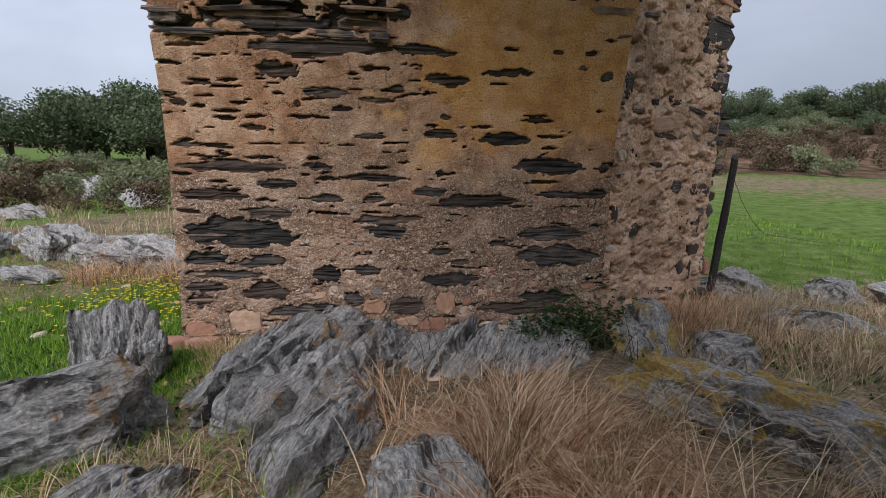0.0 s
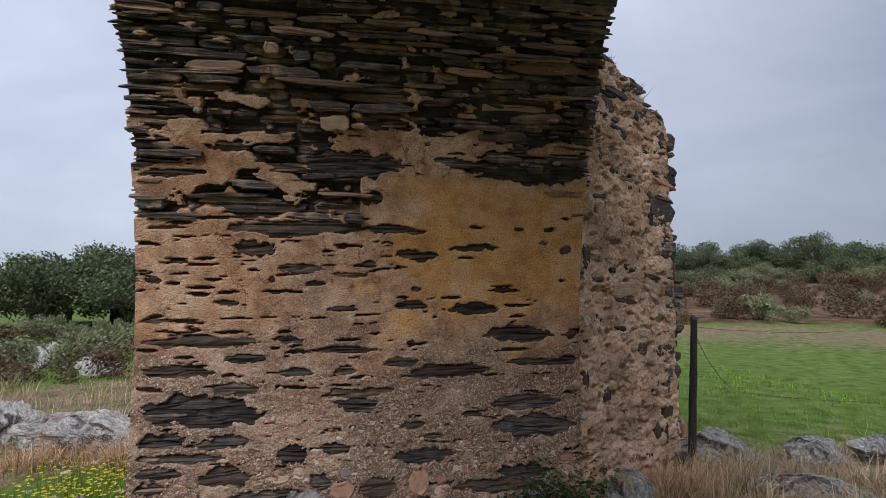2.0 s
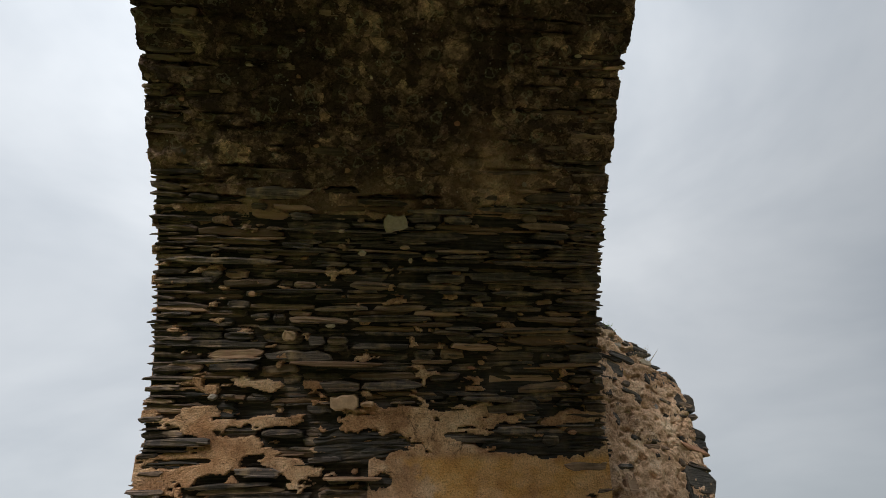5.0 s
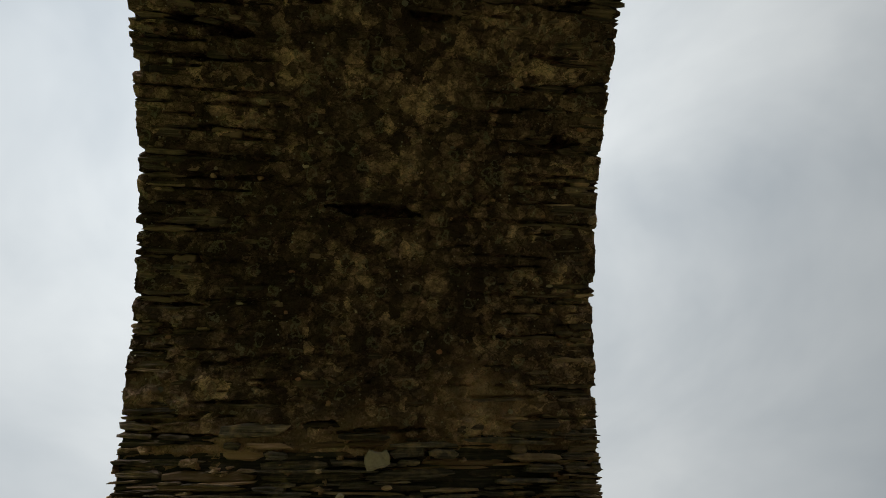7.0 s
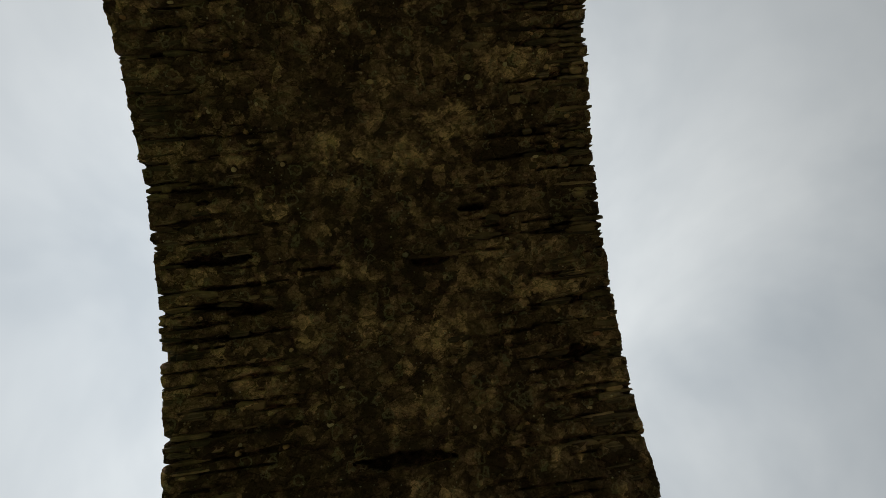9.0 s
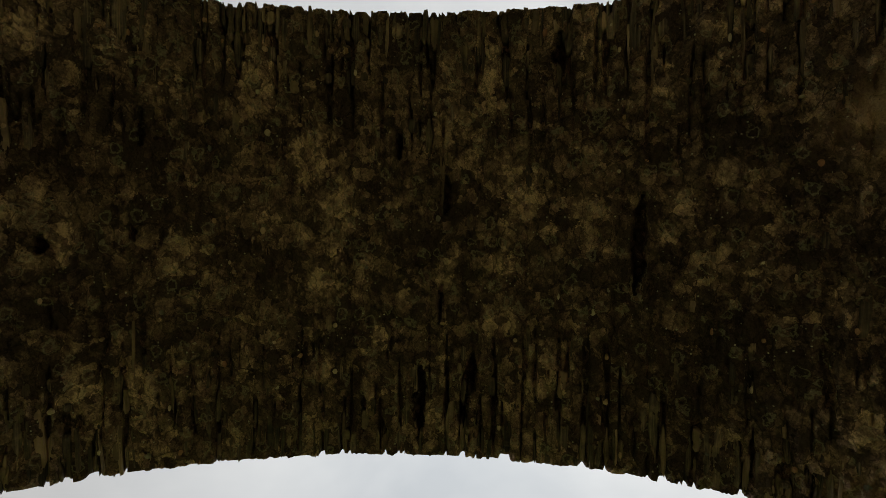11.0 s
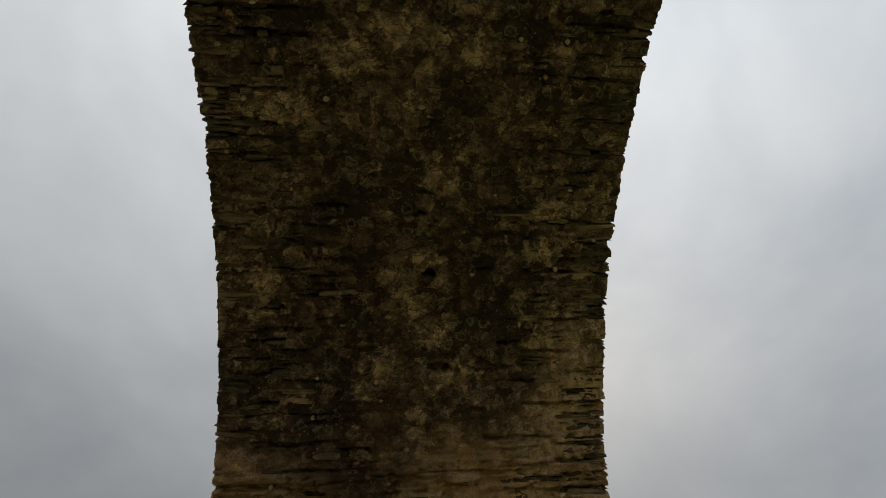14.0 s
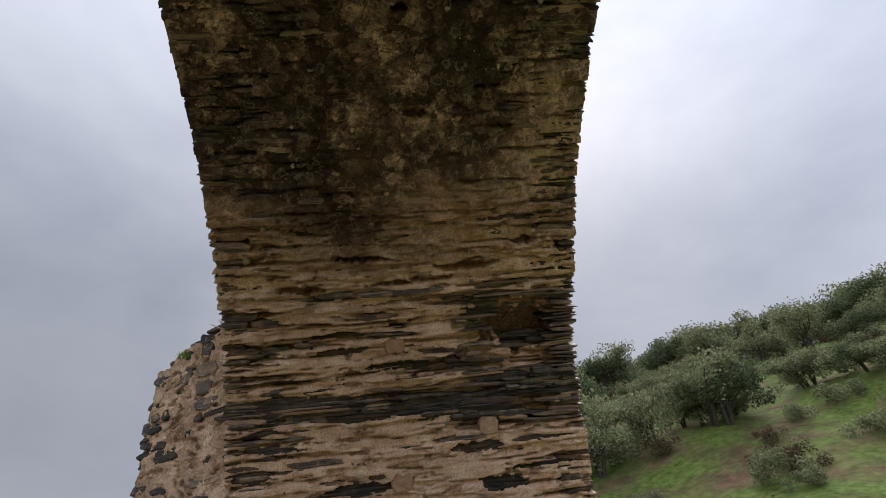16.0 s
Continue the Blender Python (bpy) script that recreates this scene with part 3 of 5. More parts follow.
crack(0.06, 10.06, 0.13, 0.05)
crack(-1.31, 7.59, 0.61, 0.06)
crack(0.84, 10.00, 0.31, 0.04)
crack(-0.13, 11.47, 0.25, 0.09)
crack(1.24, 11.42, 0.28, 0.04)
crack(-0.80, 11.24, 0.26, 0.04)
crack(-1.31, 9.66, 0.31, 0.04)
crack(1.46, 11.76, 0.37, 0.04)
crack(0.43, 12.82, 0.46, 0.06)
crack(1.04, 13.09, 0.48, 0.09)
crack(1.61, 12.58, 0.35, 0.12)
crack(-0.59, 12.94, 0.62, 0.09)
crack(-1.17, 12.72, 0.26, 0.08)
crack(-1.60, 12.80, 0.24, 0.10)
crack(-1.19, 12.46, 0.63, 0.04)
crack(-0.63, 12.11, 0.22, 0.04)
crack(0.60, 12.18, 0.31, 0.03)
crack(-0.22, 13.04, 0.45, 0.05)
crack(0.90, 13.43, 0.27, 0.04)
crack(0.12, 13.08, 0.33, 0.05)
crack(-1.15, 13.62, 0.84, 0.46)
pale_lime(0.33, 7.17, 0.49, 0.31)
pale_lime(-0.21, 7.34, 0.43, 0.22)
pale_lime(-0.97, 7.03, 0.54, 0.25)
pale_lime(-0.97, 8.69, 0.24, 0.14)
pale_lime(-0.69, 8.77, 0.21, 0.14)
pale_lime(-0.74, 8.25, 0.21, 0.17)
pale_lime(0.16, 8.60, 0.69, 0.25)
pale_lime(1.32, 7.44, 0.51, 0.23)
pale_lime(1.41, 6.63, 0.59, 0.26)
pale_lime(0.22, 6.04, 0.42, 0.27)
pale_lime(1.18, 6.11, 0.24, 0.20)
pale_lime(1.22, 9.22, 0.57, 0.32)
pale_lime(-1.24, 8.34, 0.41, 0.13)
pale_lime(0.87, 7.79, 0.27, 0.31)
pale_lime(-1.01, 6.80, 0.41, 0.13)
pale_lime(-0.34, 8.76, 0.25, 0.29)
pale_lime(-0.80, 7.74, 0.51, 0.09)
pale_lime(0.25, 6.67, 0.21, 0.19)
pale_lime(-1.00, 4.95, 0.50, 0.21)
pale_lime(0.86, 4.67, 0.32, 0.24)
pale_lime(-1.05, 4.29, 0.49, 0.21)
pale_lime(0.90, 5.59, 0.14, 0.13)
pale_lime(1.58, 5.74, 0.18, 0.58)
pale_lime(-1.38, 3.97, 0.40, 0.16)
pale_lime(-0.11, 9.77, 0.39, 0.30)
pale_lime(-0.01, 10.48, 0.40, 0.15)
pale_lime(0.10, 10.89, 0.27, 0.27)
pale_lime(-0.15, 11.52, 0.85, 0.28)
pale_lime(0.69, 8.81, 0.49, 0.31)
pale_lime(1.45, 10.63, 0.47, 0.24)
pale_lime(-1.19, 9.98, 0.57, 0.21)
pale_lime(-1.17, 10.34, 0.42, 0.21)
pale_lime(-1.43, 11.05, 0.69, 0.46)
pale_lime(-1.43, 11.69, 0.68, 0.38)
pale_lime(-0.09, 11.18, 0.30, 0.29)
pale_lime(0.53, 11.66, 0.29, 0.23)
pale_lime(-0.91, 8.43, 0.23, 0.36)
pale_lime(1.22, 11.91, 0.29, 0.16)
pale_lime(1.50, 10.97, 0.39, 0.11)
pale_lime(-1.29, 11.24, 0.63, 0.55)
pale_lime(-1.29, 12.02, 0.73, 0.66)
pale_lime(-1.31, 12.87, 0.82, 0.35)
pale_lime(0.43, 11.44, 0.39, 0.29)
pale_lime(-0.10, 13.19, 1.12, 0.34)
pale_lime(0.58, 13.43, 0.82, 0.22)
pale_lime(0.15, 13.63, 0.67, 0.17)
damp_stain(-1.10, 8.50, 0.70, 0.29)
damp_stain(-1.20, 6.48, 1.04, 0.64)
damp_stain(1.03, 7.17, 0.41, 0.27)
damp_stain(0.87, 6.56, 0.27, 1.02)
damp_stain(-0.08, 9.08, 0.50, 0.31)
damp_stain(-0.11, 7.95, 0.65, 0.26)
damp_stain(1.56, 8.07, 0.38, 0.54)
damp_stain(-0.84, 5.62, 1.00, 1.39)
damp_stain(-0.25, 6.39, 0.58, 0.80)
damp_stain(0.76, 5.80, 0.31, 1.00)
damp_stain(0.20, 5.21, 1.15, 0.40)
damp_stain(0.74, 10.36, 0.73, 1.38)
damp_stain(-0.45, 10.31, 0.51, 1.32)
damp_stain(-0.84, 8.55, 0.46, 0.18)
damp_stain(1.09, 8.58, 0.48, 0.39)
damp_stain(1.51, 11.21, 0.52, 0.43)
damp_stain(0.83, 11.44, 0.53, 0.61)
damp_stain(0.89, 12.09, 1.42, 0.84)
damp_stain(0.70, 11.24, 0.66, 0.76)
damp_stain(-0.61, 11.03, 0.54, 0.84)
damp_stain(1.52, 11.41, 0.37, 0.96)
damp_stain(0.51, 12.48, 1.59, 0.33)


_slit = random.Random(23)
for i in range(64):  # thin slits in the mortar of the near pier
    at_edge = i < 28
    sx = _slit.triangular(X_LEFT + 0.04, -0.9, X_LEFT + 0.1) if at_edge else _slit.uniform(-1.5, 1.7)
    crack(sx, _slit.uniform(0.9, 2.4), _slit.uniform(0.06, 0.30), _slit.uniform(0.012, 0.03))


def courses(x, u):
    """How far the face is bare layered slate (1) or pointed over with mortar (0)."""
    w = 0.35 * sheet_noise(x * 1.1, u * 1.3, 3)
    patch = sheet_noise(x * 1.5, u * 4.0, 21)
    lower = np.where(x < -0.05, 2.36, 2.72) + 0.16 * sheet_noise(x * 3, u * 2, 8, 3)
    near = smoothstep(lower - 0.03, lower + 0.05, u) * (1 - smoothstep(4.3, 4.9, u + w))
    xj, uj = x + 0.35 * sheet_noise(x * 2.5, u * 5, 51, 3), u + 0.22 * sheet_noise(x * 3, u * 3, 57, 3)
    held = (patch > 0.16 + 0.22 * (u - 2.4)) | ((xj < -1.15) & (uj > 2.45) & (uj < 3.3) & (patch > -0.12)) | ((uj > 2.72) & (uj < 3.08) & (xj > -0.35) & (xj < 0.95) & (patch > -0.2))
    held &= u < 3.35 + 0.3 * w
    held |= sheet_noise(x * 4.5, u * 9.0, 71, 3) > 0.40
    near = near * np.where(held, 0.1, 1.0)
    band = sheet_noise(x * 0.7, u * 7.0, 33, 3)
    ragged = smoothstep(13.0, 13.3, u) * (1 - smoothstep(14.45, 14.6, u + 0.15 * w)) * smoothstep(0.10, 0.24, band + 0.30 * smoothstep(0.1, -0.9, x))
    hollow = smoothstep(-0.25, -0.6, x + 0.5 * w) * smoothstep(13.3, 13.42, u + 0.2 * w) * (1 - smoothstep(14.5, 14.62, u))
    seam = 0.9 * smoothstep(14.12, 14.18, u + 0.25 * w) * (1 - smoothstep(14.36, 14.42, u + 0.25 * w))
    far = np.maximum(np.maximum(ragged, hollow), seam)
    return np.where((u < 2.1) | ((u > 5.2) & (u < 12.2)), 0.0, np.where(u < 6, near, far))


def bareness(x, u):
    return float(courses(np.array([x]), np.array([u]))[0])


def grittiness(x, u):
    return np.clip(1.0 - smoothstep(0.95, 1.75, u + 0.9 * sheet_noise(x * 1.2, u * 1.6, 91)), 0, 1) * 0.95 + 0.08


def ochre_coat(x, u):
    wob = 0.5 * sheet_noise(x * 3, u * 3, 14, 5, 0.6)
    return smoothstep(0.10, 0.32, x + wob) * smoothstep(1.35, 1.75, u + 0.9 * wob) * (1 - smoothstep(2.62, 2.70, u + 0.1 * wob))


def relief(x, u):
    """How far the mortar stands proud of the plane of the face."""
    vaulted = smoothstep(4.2, 5.0, u) * (1 - smoothstep(12.4, 13.4, u))
    low = u < 4.2
    gritty, coat = grittiness(x, u), ochre_coat(x, u)
    rough = np.where(low, (0.25 + 0.9 * gritty) * (1 - 0.75 * coat), 0.8)
    h = 0.008 * sheet_noise(x * 1.8, u * 3.0, 1, 3) + rough * (0.008 * sheet_noise(x * 9, u * 13, 2, 4) + 0.0065 * sheet_noise(x * 34, u * 44, 4, 3, 0.7))
    # slits where thin slates lie just under the skin
    slot = sheet_noise(x * 2.6, u * 19.0, 5, 4, 0.6)
    h = h - np.where(low, 0.055 * smoothstep(0.50, 0.545, slot + 0.05 * gritty) * (coat < 0.5), 0.0)
    # the vault: joints between thin voussoirs run in from both edges, flaking crust between
    edge = smoothstep(0.55, 1.25, np.abs(x - 0.05) + 0.5 * sheet_noise(x * 1.3, u * 1.1, 6, 3))
    joint = sheet_noise(x * 0.9, u * 13.0, 7, 4, 0.6)
    h = h - np.where(low, 0, (0.02 + 0.07 * edge) * smoothstep(0.22, 0.36, joint))
    flake = sheet_noise(x * 4.0, u * 6.0, 9, 5, 0.62)
    h = h + vaulted * (0.022 * (smoothstep(0.00, 0.06, flake) - 0.4) + 0.014 * smoothstep(0.26, 0.30, flake) + 0.02 * sheet_noise(x * 1.2, u * 1.6, 12, 3))
    # the far pier: uneven courses and dropped pointing
    ledge = sheet_noise(x * 0.8, u * 9.0, 44, 4, 0.6)
    h = h + np.where(u > 12.3, 0.04 * smoothstep(-0.05, 0.10, ledge) - 0.05 * smoothstep(0.34, 0.42, slot), 0)
    return h


def ragged_spot(x, u, q, seed, soft, jag=0.45, tall=1.0):
    """1 inside a ragged lens at q = (x, u, width, height), 0 outside; also the slice of the grid that it touches."""
    gx, gu = x[0], u[:, 0]
    i0, i1 = np.searchsorted(gu, (q[1] - q[3] * tall - 0.04, q[1] + q[3] * tall + 0.04))
    j0, j1 = np.searchsorted(gx, (q[0] - q[2] * 0.72 - 0.03, q[0] + q[2] * 0.72 + 0.03))
    part = (slice(i0, i1), slice(j0, j1))
    X, U = x[part], u[part]
    if X.size == 0:
        return part, X
    U = U + 0.28 * q[3] * sheet_noise(X * 5 / max(q[2], 0.25) + seed * 1.7, X * 0 + seed * 0.7, 3, 2)
    U = U + (((seed * 7.3) % 1) - 0.5) * 0.10 * (X - q[0])
    d = np.abs((X - q[0]) / (0.5 * q[2])) ** 1.9 + np.abs((U - q[1]) / (0.46 * q[3] + 0.003)) ** 1.7
    d = d + jag * sheet_noise(X * 15 + seed, U * 30 + seed, 2, 3, 0.6)
    return part, 1 - smoothstep(1.0 - soft, 1.0 + soft * 0.4, d)


def face_sheet(u0, u1, step):
    """One stretch of the pointed face, with the beds of single stones, the open joints and the stains of the mortar."""
    nx, nu = int(round((X_RIGHT - X_LEFT) / step)), int(round((u1 - u0) / step))
    gx, gu = np.linspace(X_LEFT, X_RIGHT, nx + 1), np.linspace(u0, u1, nu + 1)
    GX, GU = np.meshgrid(gx, gu)
    GH = relief(GX, GU) - np.where(GU < 4.5, 0.115, 0.07 + 0.06 * (GU > 12)) * courses(GX, GU)
    wide = sheet_noise(GX * 0.9, GU * 0.7, 61, 4)
    # the darker mortar covers the vault between the two piers, with a wavering edge
    vault_crust = smoothstep(3.9, 5.0, GU + 0.8 * wide) * (1 - smoothstep(11.6, 13.3, GU + 1.0 * wide + 0.55 * smoothstep(0.2, -1.2, GX)))
    pale = 0.30 + 0.30 * sheet_noise(GX * 2.2, GU * 2.6, 63, 4, 0.6)
    pale = np.where(GU < 4.2, 0.30 * smoothstep(0.05, 0.4, sheet_noise(GX * 1.7, GU * 2.2, 66, 4, 0.6)), pale)
    pale = np.where(GU > 12.9, 0.72 + 0.4 * sheet_noise(GX * 2.0, GU * 3.0, 67, 4, 0.6) + 0.25 * smoothstep(14.3, 14.7, GU), pale)
    for i, q in enumerate(STAINS):
        part, k = ragged_spot(GX, GU, q, 70 + i, 0.7, 0.7)
        pale[part] = pale[part] - 0.75 * k
    for i, q in enumerate(PALE):
        part, k = ragged_spot(GX, GU, q, 20 + i, 0.35, 1.1)
        pale[part] = pale[part] + (0.62 - 0.4 * pale[part]) * k
        GH[part] += 0.010 * k
    for i, (x, u, w, t, kind) in enumerate(BEDS):
        part, k = ragged_spot(GX, GU, (x, u, w, t), 3 + 2.3 * i, 0.10, 0.42)
        GH[part] = GH[part] * (1 - k) + k * (-0.040 if kind == "slate" else -0.02)
    for i, q in enumerate(CRACKS):
        part, k = ragged_spot(GX, GU, q, 5 + 1.9 * i, 0.25, 0.7)
        GH[part] -= (0.06 if q[1] < 2.5 else 0.10 if q[3] < 0.05 else 0.22 if q[3] < 0.3 else 0.36) * k
    ochre = np.where(GU < 4, ochre_coat(GX, GU), 0.0)
    grit = np.where(GU < 4, grittiness(GX, GU), np.where(GU > 12.5, 0.25, 0.1)) * (1 - 0.8 * ochre)
    coat = np.stack([ochre.ravel(), 0.95 * vault_crust.ravel(), pale.ravel(), grit.ravel()], 1)
    verts = [vault(x, u, h) for x, u, h in zip(GX.ravel().tolist(), GU.ravel().tolist(), GH.ravel().tolist())]
    attr = np.stack([GX.ravel(), GU.ravel(), GH.ravel()], 1)
    W1 = nx + 1
    faces = [(iu * W1 + ix, iu * W1 + ix + 1, (iu + 1) * W1 + ix + 1, (iu + 1) * W1 + ix) for iu in range(nu) for ix in range(nx)]
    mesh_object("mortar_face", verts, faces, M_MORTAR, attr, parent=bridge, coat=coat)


# the slate behind the mortar of the near pier, seen where the mortar has dropped out
bx, bu = np.linspace(X_LEFT + 0.02, X_RIGHT - 0.02, 36), np.linspace(-0.3, 4.6, 60)
verts, attr = [], []
for u in bu:
    for x in bx:
        h = -0.036 - 0.045 * bareness(x, u) + 0.005 * fbm(x * 5, u * 20, 3, 2)
        verts.append(vault(x, u, h))
        attr.append((x, u, h))
faces = [(i * 36 + j, i * 36 + j + 1, (i + 1) * 36 + j + 1, (i + 1) * 36 + j) for i in range(59) for j in range(35)]
mesh_object("slate_backing", verts, faces, M_BED, attr, parent=bridge)
face_sheet(-0.35, 4.7, 0.0095)
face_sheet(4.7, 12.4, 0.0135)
face_sheet(12.4, U_END + 0.5, 0.0125)

# the mass of the bridge behind that face: piers, haunches and the roadway over the crown
Y_OUT, Z_TOP = 8.6, 6.45
samples = [(Y_MID + HALF_SPAN, -0.6), (Y_MID + HALF_SPAN, 0.6)]
samples += [(Y_MID + HALF_SPAN * math.cos(a), SPRING + RISE * math.sin(a)) for a in np.linspace(0, math.pi, 61)]
samples += [(Y_MID - HALF_SPAN, 0.6), (Y_MID - HALF_SPAN, -0.6)]
verts, attr = [], []
for i, (y, z) in enumerate(samples):
    dy, dz = y - Y_MID, z - SPRING
    if z <= SPRING + 1e-6:
        oy, oz = math.copysign(Y_OUT, dy) + Y_MID, z
    else:
        k = min(Y_OUT / max(abs(dy), 1e-6), (Z_TOP - SPRING) / dz)
        oy, oz = Y_MID + dy * k, SPRING + dz * k
    back = Vector((0, dy, max(dz, 0))).normalized() * 0.42
    for x in (X_LEFT + 0.02, X_RIGHT - 0.02):
        verts += [(x, y + back.y, z + back.z), (x, oy, oz)]
        attr += [(x, z + 30, y), (x, z + 31.5, oy)]
faces = []
for i in range(len(samples) - 1):
    a, b = i * 4, i * 4 + 4
    faces += [(a, a + 1, b + 1, b), (a + 2, b + 2, b + 3, a + 3), (a + 1, a + 3, b + 3, b + 1), (a, b, b + 2, a + 2)]
mesh_object("masonry_core", verts, faces, M_MORTAR, attr, smooth=False, parent=bridge)

# layered slate: rows of split stones, and the ragged arrises
rng = random.Random(11)
near_rows, bare, vaulted, rim, pebbles = [], Heap(), Heap(), Heap(), Heap()
u = -0.05
while u < U_END + 0.2:
    mid_wall = 2.1 < u < 4.7 or u > 12.9
    t = rng.choice((rng.uniform(0.016, 0.035), rng.uniform(0.025, 0.055), rng.uniform(0.045, 0.085))) if mid_wall else rng.uniform(0.025, 0.085)
    x = X_LEFT + rng.uniform(-0.1, 0.05)
    while x < X_RIGHT - 0.05:
        w = rng.choice((rng.uniform(0.08, 0.22), rng.uniform(0.2, 0.5), rng.uniform(0.3, 0.9)))
        w = min(w, X_RIGHT - x)
        cx = x + w / 2
        cu = u + t / 2 + 0.05 * fbm(cx * 0.9, u * 0.8, 15, 2)
        x += w + rng.uniform(-0.01, 0.03)
        if w < 0.06 or cx - w / 2 < X_LEFT - 0.02:
            continue
        if any(abs(cx - q[0]) < q[2] * 0.42 + w * 0.3 and abs(cu - q[1]) < q[3] * 0.45 for q in CRACKS if q[3] > 0.06):
            continue
        b = bareness(cx, cu)
        if b > 0.3:
            if rng.random() > 0.96:
                continue
            p = rng.uniform(-0.09, 0.012) + (0.05 if rng.random() < 0.22 else 0)
            if u > 13.3 and cx < -0.75 and 13.35 < cu < 14.0:
                p -= 0.16 * float(smoothstep(0.0, 0.4, fbm(cx * 2, cu * 3, 4, 2) + 0.3))
            spec = (cx, cu, w * 1.04, t * rng.uniform(0.8, 1.25), p, 0.16, rng.uniform(0.3, 0.8), rng.uniform(-0.05, 0.05))
            if cu < 3.5:
                near_rows.append(spec)
            else:
                bare.add(slab_shape(vault, *spec[:6], rng, *spec[6:]))
            for k in range(int(t / 0.04)):  # split leaves on its front
                ww = w * rng.uniform(0.3, 0.9)
                bare.add(slab_shape(vault, cx + rng.uniform(-0.5, 0.5) * (w - ww), cu + rng.uniform(-0.5, 0.5) * t, ww, rng.uniform(0.008, 0.02), p + rng.uniform(-0.01, 0.022), 0.06, rng, rng.uniform(0.5, 0.9), rng.uniform(-0.05, 0.05)))
            if rng.random() < 0.05:
                pebbles.add(slab_shape(vault, cx, cu, rng.uniform(0.03, 0.09), rng.uniform(0.025, 0.05), 0.02, 0.1, rng, 0.9, 0))
        elif 4.2 < cu < 13.9:
            outer = abs(cx - 0.05) / 1.7
            if rng.random() < 0.10 + 0.75 * float(smoothstep(0.45, 0.85, outer)) + 0.5 * float(smoothstep(5.2, 4.4, cu)):
                p = rng.uniform(-0.035, 0.012)
                vaulted.add(slab_shape(vault, cx, cu, w * rng.uniform(0.35, 0.9), t * 0.95, p, 0.1, rng, rng.uniform(0.35, 0.8), rng.uniform(-0.06, 0.06)))
            if rng.random() < 0.10:
                pebbles.add(slab_shape(vault, cx, cu, rng.uniform(0.02, 0.06), rng.uniform(0.02, 0.05), 0.012, 0.06, rng, 0.9, 0))
        elif rng.random() < 0.3 and cu > 13.5:
            bare.add(slab_shape(vault, cx, cu, w * 0.7, t * 0.9, rng.uniform(-0.03, 0.02), 0.1, rng, rng.uniform(0.5, 0.9), 0))
    for side, edge in ((-1, X_LEFT), (1, X_RIGHT)):
        if u > 0.15 and not (u < 2.3 and side > 0):
            w = rng.uniform(0.16, 0.42)
            low = u < 2.3
            out = rng.uniform(-0.03, 0.012) if low else rng.triangular(-0.03, 0.042, 0.002)
            rim.add(slab_shape(vault, edge + side * (out - w / 2), u + t / 2, w, t * rng.uniform(0.5, 0.95), rng.uniform(-0.035, -0.008) if low else rng.uniform(-0.03, 0.012), 0.5, rng, rng.uniform(0.3, 0.8), rng.uniform(-0.10, 0.10)))
    u += t * rng.uniform(0.85, 1.05)
# a band of small field stones at the foot, and grit in the coarse mortar above it
for i in range(1250):
    cx, cu = rng.uniform(X_LEFT + 0.05, X_RIGHT - 0.05), rng.triangular(0.0, 1.25, 0.15)
    k = rng.uniform(0.02, 0.05) if cu > 0.45 else rng.uniform(0.03, 0.11)
    if any(abs(cx - q[0]) < q[2] * 0.55 + k * 0.5 and abs(cu - q[1]) < q[3] * 0.6 + k * 0.4 for q in BEDS):
        continue
    pebbles.add(slab_shape(vault, cx, cu, k * rng.uniform(1.0, 1.7), k, rng.uniform(-0.004, 0.004), 0.07, rng, rng.uniform(0.55, 0.95), rng.uniform(-0.2, 0.2)))
for i in range(18):  # dark slates added in the far pier's hollow, their colour standing in for shade
    w = rng.uniform(0.2, 0.5)
    cu = 13.62 + rng.uniform(0.06, 0.24)
    shape = slab_shape(vault, -1.15 + rng.uniform(-0.42, 0.42) * (1 - w), cu, w, rng.uniform(0.02, 0.05), rng.uniform(-0.22, -0.08), 0.12, rng, 0.5, rng.uniform(-0.1, 0.1))
    mesh_object("slate", shape[0], shape[1], M_BED, shape[2], smooth=False, parent=bridge)
tagged(vaulted.make("vault_stones", M_VAULT, bridge), kind="stuff")
tagged(rim.make("arris_stones", M_VAULT, bridge), kind="stuff")
tagged(pebbles.make("field_stones", M_COBBLE, bridge), kind="stuff")
keep = set(rng.sample(range(len(near_rows)), min(190, len(near_rows))))
for i, q in enumerate(near_rows):
    shape = slab_shape(vault, *q[:6], rng, *q[6:])
    if i in keep:
        mesh_object("slate", shape[0], shape[1], M_SLATE, shape[2], smooth=False, parent=bridge)
    else:
        bare.add(shape)
for x, u, w, t, kind in BEDS:
    if kind == "slate":
        shape = leaf_slate(vault, x, u, w * 1.08 + 0.02, t * 1.12 + 0.012, rng.uniform(-0.022, -0.004), rng)
        mesh_object("slate", shape[0], shape[1], M_BED, shape[2], smooth=False, parent=bridge)
    else:
        shape = slab_shape(vault, x, u, w * 1.05, t * 1.05, -0.002 if u < 2 else 0.025, 0.1, rng, rng.uniform(0.6, 0.79), rng.uniform(-0.12, 0.12))
        mesh_object("cobble", shape[0], shape[1], M_COBBLE, shape[2], smooth=False, parent=bridge)
tagged(bare.make("course_stones", M_SLATE, bridge), kind="stuff")


